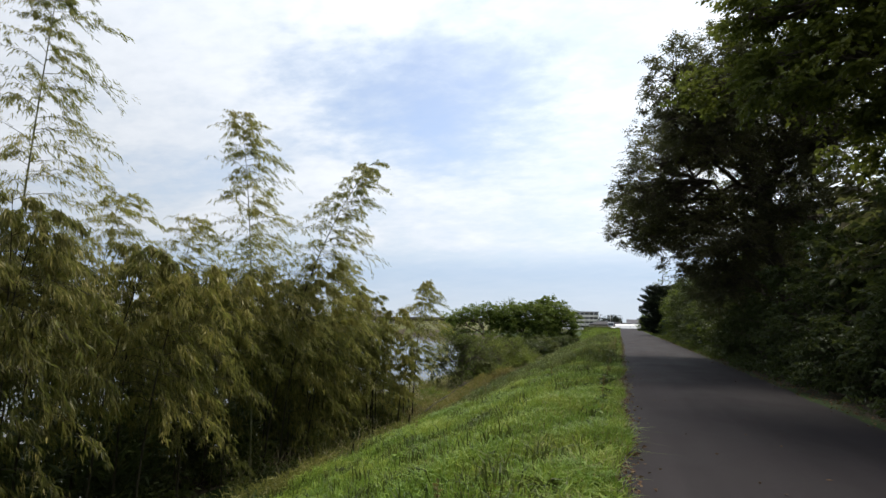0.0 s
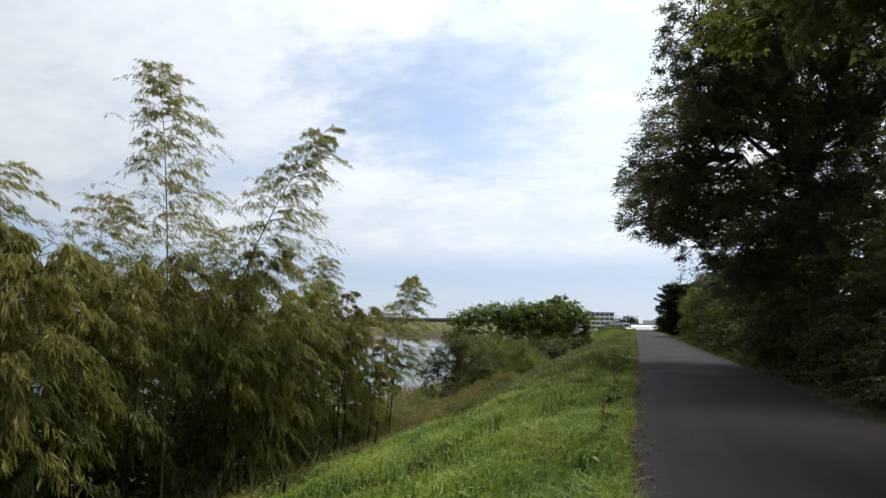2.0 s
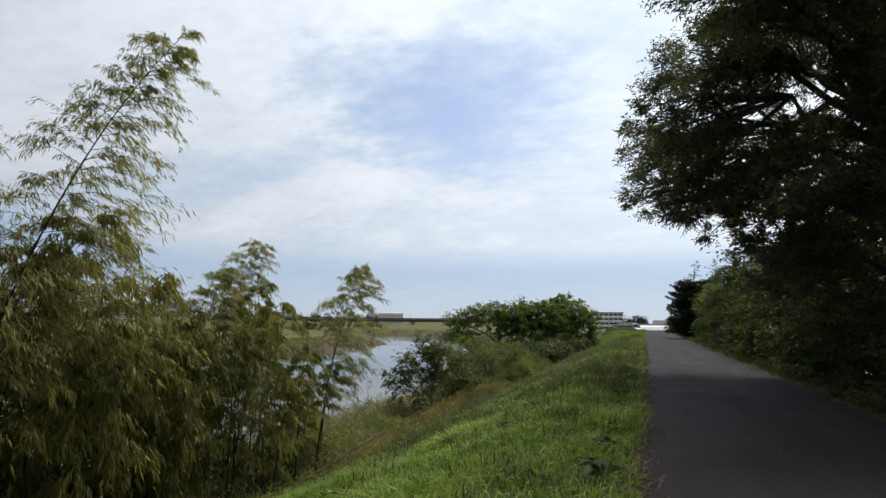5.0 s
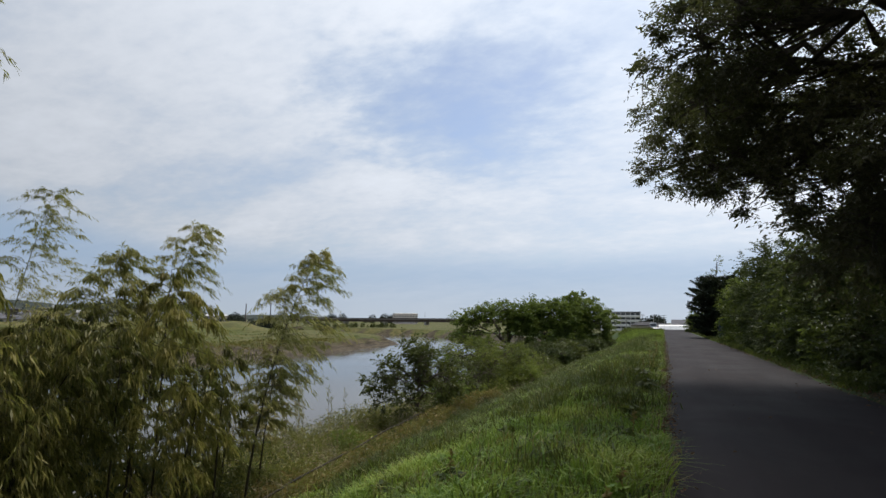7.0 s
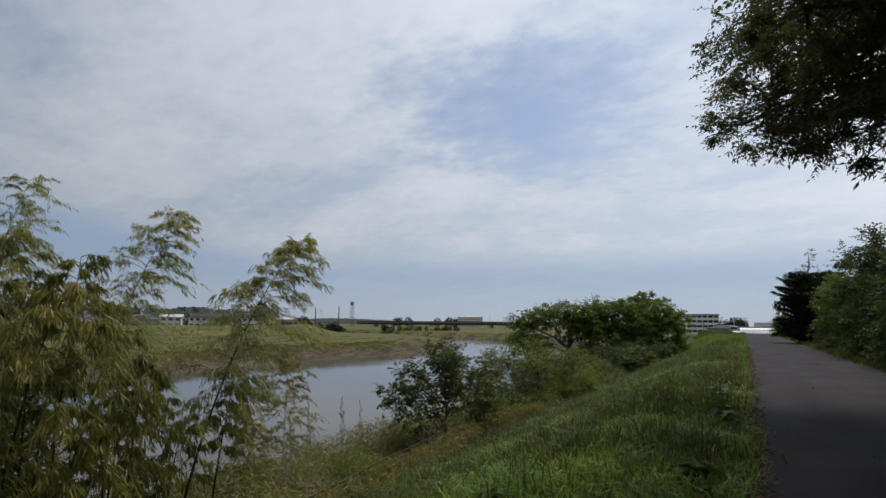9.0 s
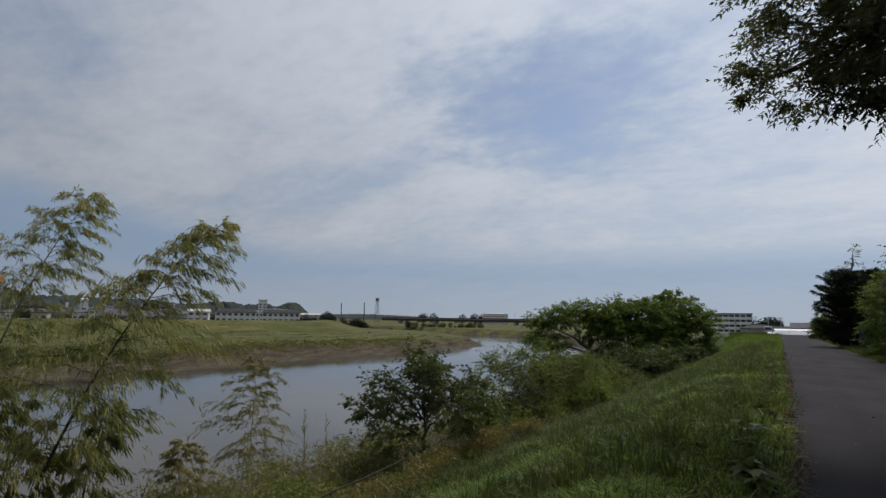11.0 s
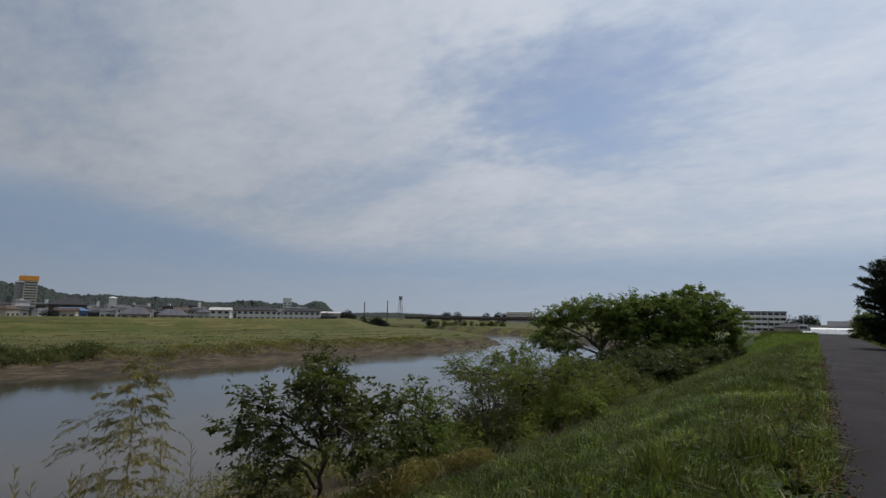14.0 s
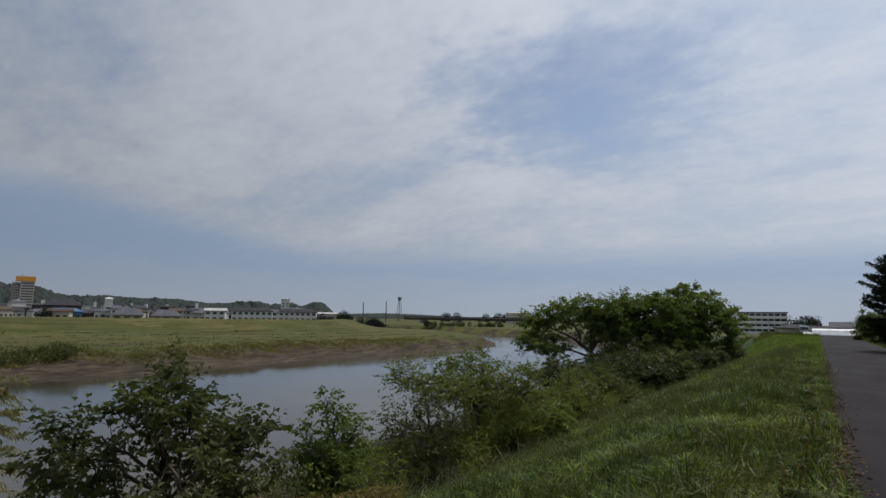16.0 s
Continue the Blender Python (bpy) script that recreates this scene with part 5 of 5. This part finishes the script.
house(far(26.6, 700), 32, 12, 13.5, 0.5, plain_material("pink_wall", (0.58, 0.52, 0.50), (0.70, 0.63, 0.61), 0.4, 0.85), M_WALL_WH, 30,
      "large pale pink building beyond the bridge", 4, 9, name="long_building")

# the apartments and sheds at the end of the road
block((-21.5, 322.0, -5.6), 20, 10, 5, 8, "pale concrete apartment block with rows of balconies", wall=M_WHITE, cols=8, fh=2.4)
house((-5.5, 270, -4.3), 14, 8, 4.4, 1.4, M_WALL_BG, M_ROOF_DK, 20, "grey shed-roofed building at the end of the road", 1, 4)
house((0.5, 262, -4.3), 9, 8, 4.0, 1.2, M_WALL_DK, M_ROOF_DK, 0, "small grey building with a low roof", 1, 3)
house((5.4, 205, -3.6), 4.2, 5, 4.4, 1.5, M_WALL, M_ROOF_GR, 0, "narrow white house with a grey gable", 2, 2, True)
cover = thing("white_cover", (0.6, 116.5, float(land(0.6, 116.5))), "low white plastic sheeting stretched over a frame beside the road end", "plastic cover")
for k in range(6):
    x0 = -2.2 + k * 0.97
    lift = 0.45 if k == 0 else 0.95
    g = Geo()
    v = [(x, y, z + dz) for x in (x0, x0 + 0.955) for y, z in ((0.0, 0.12), (0.5, lift * 0.8), (1.3, lift)) for dz in (0.0, 0.02)]
    g.add(v, [(0, 2, 8, 6), (2, 4, 10, 8), (1, 7, 9, 3), (3, 9, 11, 5), (0, 6, 7, 1), (4, 5, 11, 10), (0, 1, 3, 2), (2, 3, 5, 4), (6, 8, 9, 7), (8, 10, 11, 9)])
    part("sheet", g, M_WHITE, cover)
    part("post", Geo().box((x0 - 0.02, 1.31, -0.1), (x0 + 0.02, 1.36, lift + 0.03)), M_STEEL, cover)


def utility_pole(x, y, z, h):
    top = thing("utility_pole", (x, y, z), "grey concrete utility pole with crossarms", "pole", "utility poles")
    g = Geo()
    tube(g, [(0, 0, 0), (0, 0, h)], (0.17, 0.1), 8)
    part("shaft", g, M_CONCRETE, top, smooth=True)
    for dz in (0.3, 1.0):
        part("crossarm", Geo().box((-0.9, -0.05, h - dz), (0.9, 0.05, h - dz + 0.12)), M_STEEL, top)


for x, y, h in ((-3.2, 240, 6.6), (0.6, 230, 6.4), (-9, 300, 7.5), (-14.5, 260, 5.5)):
    utility_pole(x, y, float(land(x, y)), h)
for b, d, h in ((43.0, 640, 22), (40.6, 650, 24)):
    p = far(b, d)
    g = Geo()
    tube(g, [(0, 0, 0), (0, 0, h)], (0.65, 0.5), 8)
    ob = part("chimney", g, M_GIRDER, label="slender dark factory chimney")
    ob.location = p
    tagged(ob, category="chimney", group="factory chimneys")
# lattice mast
p = far(39.2, 700)
mast = thing("lattice_mast", p, "grey steel lattice radio mast", "mast")
for sx in (-1, 1):
    for sy in (-1, 1):
        g = Geo()
        tube(g, [(sx * 2.6, sy * 2.6, 0), (sx * 1.1, sy * 1.1, 31)], (0.22, 0.16), 5)
        part("leg", g, M_STEEL, mast)
for k in range(9):
    z0, z1 = k * 3.4, (k + 1) * 3.4
    a, b = 2.6 - 1.5 * z0 / 31, 2.6 - 1.5 * z1 / 31
    for s in (-1, 1):
        g = Geo()
        tube(g, [(-a, s * a, z0), (b, s * b, z1)], (0.12, 0.12), 4)
        tube(g, [(s * a, a, z0), (s * b, -b, z1)], (0.12, 0.12), 4)
        part("brace", g, M_STEEL, mast)
part("aerial_drum", Geo().box((-1.6, -1.6, 27), (1.6, 1.6, 31.5)), M_STEEL, mast)

# road bridge over the river
br_a, br_b = Vector(far(38.5, 620)), Vector(far(12.0, 500))
br_a.z = br_b.z = -0.9
ln = (br_b - br_a).length
bridge = thing("bridge", (br_a + br_b) / 2, "long red-brown girder bridge on concrete piers", "bridge", turn=math.degrees(math.atan2(br_b.y - br_a.y, br_b.x - br_a.x)))
part("deck", Geo().box((-ln / 2, -4.6, 3.0), (ln / 2, 4.6, 3.5)), M_CONCRETE, bridge)
for s in (-1, 1):
    part("girder", Geo().box((-ln / 2, s * 3.6 - 0.3, 0.6), (ln / 2, s * 3.6 + 0.3, 2.996)), M_GIRDER, bridge)
    part("railing", Geo().box((-ln / 2, s * 4.4 - 0.05, 3.51), (ln / 2, s * 4.4 + 0.05, 4.4)), M_GIRDER, bridge)
for k in range(6):
    x0 = -ln / 2 + (k + 0.5) * ln / 6
    part("pier", Geo().box((x0 - 1.2, -4, -8.5), (x0 + 1.2, 4, 0.596)), M_CONCRETE, bridge)
    g = Geo()
    tube(g, [(x0, -4.3, 3.5), (x0, -4.3, 10.5)], (0.12, 0.08), 5)
    part("lamp_post", g, M_STEEL, bridge)


# wooded hills: bumpy ridges with crowns of trees on them
def ridge(bearing, dist, half, height, seed, wid=170.0):
    r = np.random.default_rng(seed)
    c = np.array(far(bearing, dist))
    a = radians(bearing)
    side, depth = np.array([math.cos(a), math.sin(a)]), np.array([-math.sin(a), math.cos(a)])
    n, m = 200, 30
    u, w = np.meshgrid(np.linspace(-1, 1, n), np.linspace(-1, 1, m), indexing="ij")
    hill_z = height * np.maximum(0, 1 - np.abs(u) ** 4) * np.maximum(0, 1 - w * w) * (1 + 0.16 * np.sin(u * 4 + seed) + 0.08 * np.sin(u * 9.3 + seed * 2))
    crowns = np.zeros((n, m))
    for _ in range(5):
        k1, k2, p1, p2 = r.uniform(0.12, 0.4), r.uniform(0.12, 0.4), r.random() * 6, r.random() * 6
        crowns += np.abs(np.sin(u * half * k1 + w * wid * 0.1 + p1) * np.sin(w * wid * k2 + u * half * 0.07 + p2))
    hill_z = hill_z + np.minimum(1, hill_z / 8) * (2.2 * crowns + 0.25 * r.normal(size=(n, m)))
    xy = c[:2] + side * (u * half)[..., None] + depth * (w * wid)[..., None]
    v = np.concatenate([xy, (c[2] - 2 + hill_z)[..., None]], -1).reshape(-1, 3)
    i, j = np.meshgrid(np.arange(n - 1), np.arange(m - 1), indexing="ij")
    hill = part("hill", Geo().add(v, np.stack([i * m + j, (i + 1) * m + j, (i + 1) * m + j + 1, i * m + j + 1], -1).reshape(-1, 4)), M_FARTREE)
    tagged(hill, "low hill covered with dark green woods", "hill", kind="structure")


ridge(72.6, 1000, 95, 37, 3, 120)
ridge(60.8, 1400, 270, 38, 4)
ridge(49.4, 1500, 95, 38, 5, 120)
ridge(44, 2600, 560, 18, 6)


def grove(bearing, dist, n, wide, high, seed, label, mat=None):
    """A low far thicket, its trees merged."""
    r = np.random.default_rng(seed)
    c = np.array(far(bearing, dist))
    a = radians(bearing)
    g = Geo()
    for k in range(n):
        o = r.uniform(-1, 1) * wide
        p = c + np.array([math.cos(a) * o, math.sin(a) * o, 0]) + r.normal(size=3) * np.array([2.0, 2.0, 0])
        p[2] = float(land(p[0], p[1]))
        hh = high * r.uniform(0.45, 1.15)
        q = unit(r.normal(size=(420, 3))) * np.array([hh * 0.46, hh * 0.46, hh * 0.5]) * (r.random((420, 1)) ** 0.5)
        tube(g, [p, p + np.array([0, 0, hh * 0.5])], (hh * 0.04, hh * 0.02), 4, False)
        leaves(g, p + np.array([0, 0, hh * 0.45]) + q, unit(q + r.normal(size=(420, 3)) * hh * 0.2), hh * 0.12, hh * 0.08, r)
    tagged(part("thicket", g, mat or M_FARTREE), label, "thicket", kind="stuff")


grove(43.6, 300, 30, 20, 5.2, 1, "dark green trees behind the far levee")
grove(38.0, 340, 14, 16, 4.0, 2, "dark green trees behind the far levee")
grove(33.0, 330, 46, 26, 3.2, 3, "low bushes on the flood meadow near the bridge", M_BUSH)
grove(29.5, 820, 8, 24, 14, 4, "dark trees beyond the bridge")
grove(33.5, 900, 8, 20, 14, 5, "dark trees beyond the bridge")
grove(1.2, 250, 6, 5, 7, 6, "dark trees behind the houses")
grove(5.5, 300, 10, 8, 8, 7, "dark trees behind the houses")
weed_patch("weeds", 8000, -89.5, -83.5, 37.0, 60.0, 1.0, M_BUSH, "low green growth on the muddy far bank", 433, (0.45, 0.12))


def bank_growth(n, d0, d1, y0, y1, tall, wide, mat, seed, label, lines=()):
    """Rough grass on the far bank, d metres in from the water; lines: rows of it along the terraces."""
    r = np.random.default_rng(seed)
    y = y0 + (y1 - y0) * r.random(n)
    d = r.uniform(d0, d1, n) if not lines else np.array(lines)[r.integers(0, len(lines), n)] + r.normal(size=n) * 0.45 + 0.9 * np.sin(y * 0.11) + 0.4 * np.sin(y * 0.37 + 1)
    keep = np.sin(y * 0.9 + d * 0.7) * np.sin(y * 0.31 - d * 0.5 + 1.0) + 0.8 * r.normal(size=n) > -0.05
    y, d = y[keep], d[keep]
    x = far_bank(y) - d
    P = np.stack([x, y, land(x, y) - 0.03], 1)
    D = unit(np.stack([r.normal(size=len(x)) * 0.5, r.normal(size=len(x)) * 0.5, np.ones(len(x))], 1))
    g = Geo()
    leaves(g, P, D, tall * (0.4 + 0.9 * r.random(len(x))), wide, r, 0.2)
    tagged(part("grass", g, mat), label, "grass", kind="stuff")


bank_growth(13000, 7.0, 12.5, 20.0, 140.0, 0.55, 0.16, M_WEED, 451, "dry brownish grass above the mud of the far bank")
bank_growth(6000, 9.0, 14.0, 20.0, 140.0, 0.6, 0.18, M_WEED_OL, 452, "dry olive grass above the mud of the far bank")
bank_growth(9000, 0, 0, 15.0, 170.0, 0.38, 0.16, M_GRASS_OL_DIM, 453, "dark unmown rows of grass along the meadow", (15.5, 22.0, 31.0, 45.0, 57.0))
bank_growth(5000, 0, 0, 15.0, 170.0, 0.3, 0.16, M_REED, 454, "pale dry grass along the edges of the mown strips", (18.0, 38.0, 63.0, 71.0))
for k in range(14):
    grove(79 - k * 2.4, 330 + 90 * ((k * 7) % 5) / 4, 2, 7, 5.0, 20 + k, "garden trees between the houses")

# ---- things by the road ----
# small silver van driving off
M_CAR = plain_material("silver_paint", (0.42, 0.44, 0.46), (0.5, 0.52, 0.54), 1.0, 0.3, 0.5, 0.02)
M_TYRE = plain_material("tyre_rubber", (0.02, 0.02, 0.02), (0.035, 0.035, 0.035), 10, 0.85)
M_LAMP = plain_material("red_lamp", (0.35, 0.02, 0.02), (0.45, 0.03, 0.03), 3, 0.25)
M_PLATE = plain_material("yellow_plate", (0.6, 0.5, 0.1), (0.65, 0.55, 0.12), 3, 0.5)
car = thing("van", (-1.75, 136.0, float(land(-1.75, 136.0)) + 0.035), "small silver van seen from behind on the road", "car")


def slab(pts, x0, x1, inset=0.0):
    """A side outline (y, z) drawn out across the width, narrowed by inset at its top."""
    zs = [z for _, z in pts]
    zl, zh = min(zs), max(zs)
    v = []
    for s, x in ((1, x0), (-1, x1)):
        v += [(x + s * inset * (z - zl) / (zh - zl), y, z) for y, z in pts]
    n = len(pts)
    g = Geo()
    g.add(v, [(k, (k + 1) % n, n + (k + 1) % n, n + k) for k in range(n)])
    g.add(v[:n], [tuple(range(n))[::-1]])
    g.add(v[n:], [tuple(range(n))])
    return g


part("body", slab([(-1.65, 0.28), (1.65, 0.28), (1.7, 0.7), (1.25, 0.98), (-1.66, 1.0), (-1.7, 0.6)], -0.735, 0.735, 0.03), M_CAR, car)
part("cabin", slab([(-1.64, 1.003), (1.2, 0.99), (0.55, 1.7), (-0.2, 1.76), (-1.45, 1.72)], -0.70, 0.70, 0.09), M_CAR, car)
part("rear_window", slab([(-1.675, 1.08), (-1.62, 1.08), (-1.45, 1.58), (-1.53, 1.58)], -0.58, 0.58, 0.05), M_GLASSY, car)
part("windscreen", slab([(1.13, 1.08), (1.17, 1.08), (0.74, 1.6), (0.62, 1.6)], -0.58, 0.58, 0.05), M_GLASSY, car)
part("bumper", Geo().box((-0.72, -1.78, 0.26), (0.72, -1.66, 0.5)), M_CAR, car)
part("number_plate", Geo().box((-0.17, -1.80, 0.62), (0.17, -1.705, 0.78)), M_PLATE, car)
for s in (-1, 1):
    part("tail_lamp", Geo().box((s * 0.655 - 0.06, -1.715, 0.62), (s * 0.655 + 0.06, -1.60, 1.02)), M_LAMP, car)
    part("side_window", slab([(-1.3, 1.08), (0.95, 1.08), (0.5, 1.56), (-1.25, 1.58)], s * 0.685 - 0.01, s * 0.685 + 0.01), M_GLASSY, car)
    part("mirror", Geo().box((s * 0.80 - 0.07, 0.85, 1.0), (s * 0.80 + 0.07, 0.95, 1.16)), M_CAR, car)
    for yy in (-1.15, 1.15):
        g = Geo()
        tube(g, [(s * 0.60, yy, 0.27), (s * 0.74, yy, 0.27)], (0.27, 0.27), 16)
        wheel = part("wheel", g, M_TYRE, car)
        g = Geo()
        tube(g, [(s * 0.735, yy, 0.27), (s * 0.752, yy, 0.27)], (0.17, 0.15), 12)
        part("rim", g, M_STEEL, wheel)

# blue notice board on two posts at the road edge
board = thing("notice_board", at(4.5, 60.5), "blue sheet-metal notice board on two short posts", "sign")
part("panel", Geo().box((-0.27, -0.02, 0.3), (0.27, 0.02, 1.75)), plain_material("dull_blue_sheet", (0.018, 0.028, 0.05), (0.03, 0.045, 0.075), 2.0, 0.6), board)
for s in (-1, 1):
    g = Geo()
    tube(g, [(s * 0.22, 0.05, -0.1), (s * 0.22, 0.05, 1.5)], (0.025, 0.025), 8)
    part("post", g, M_STEEL, board, smooth=True)
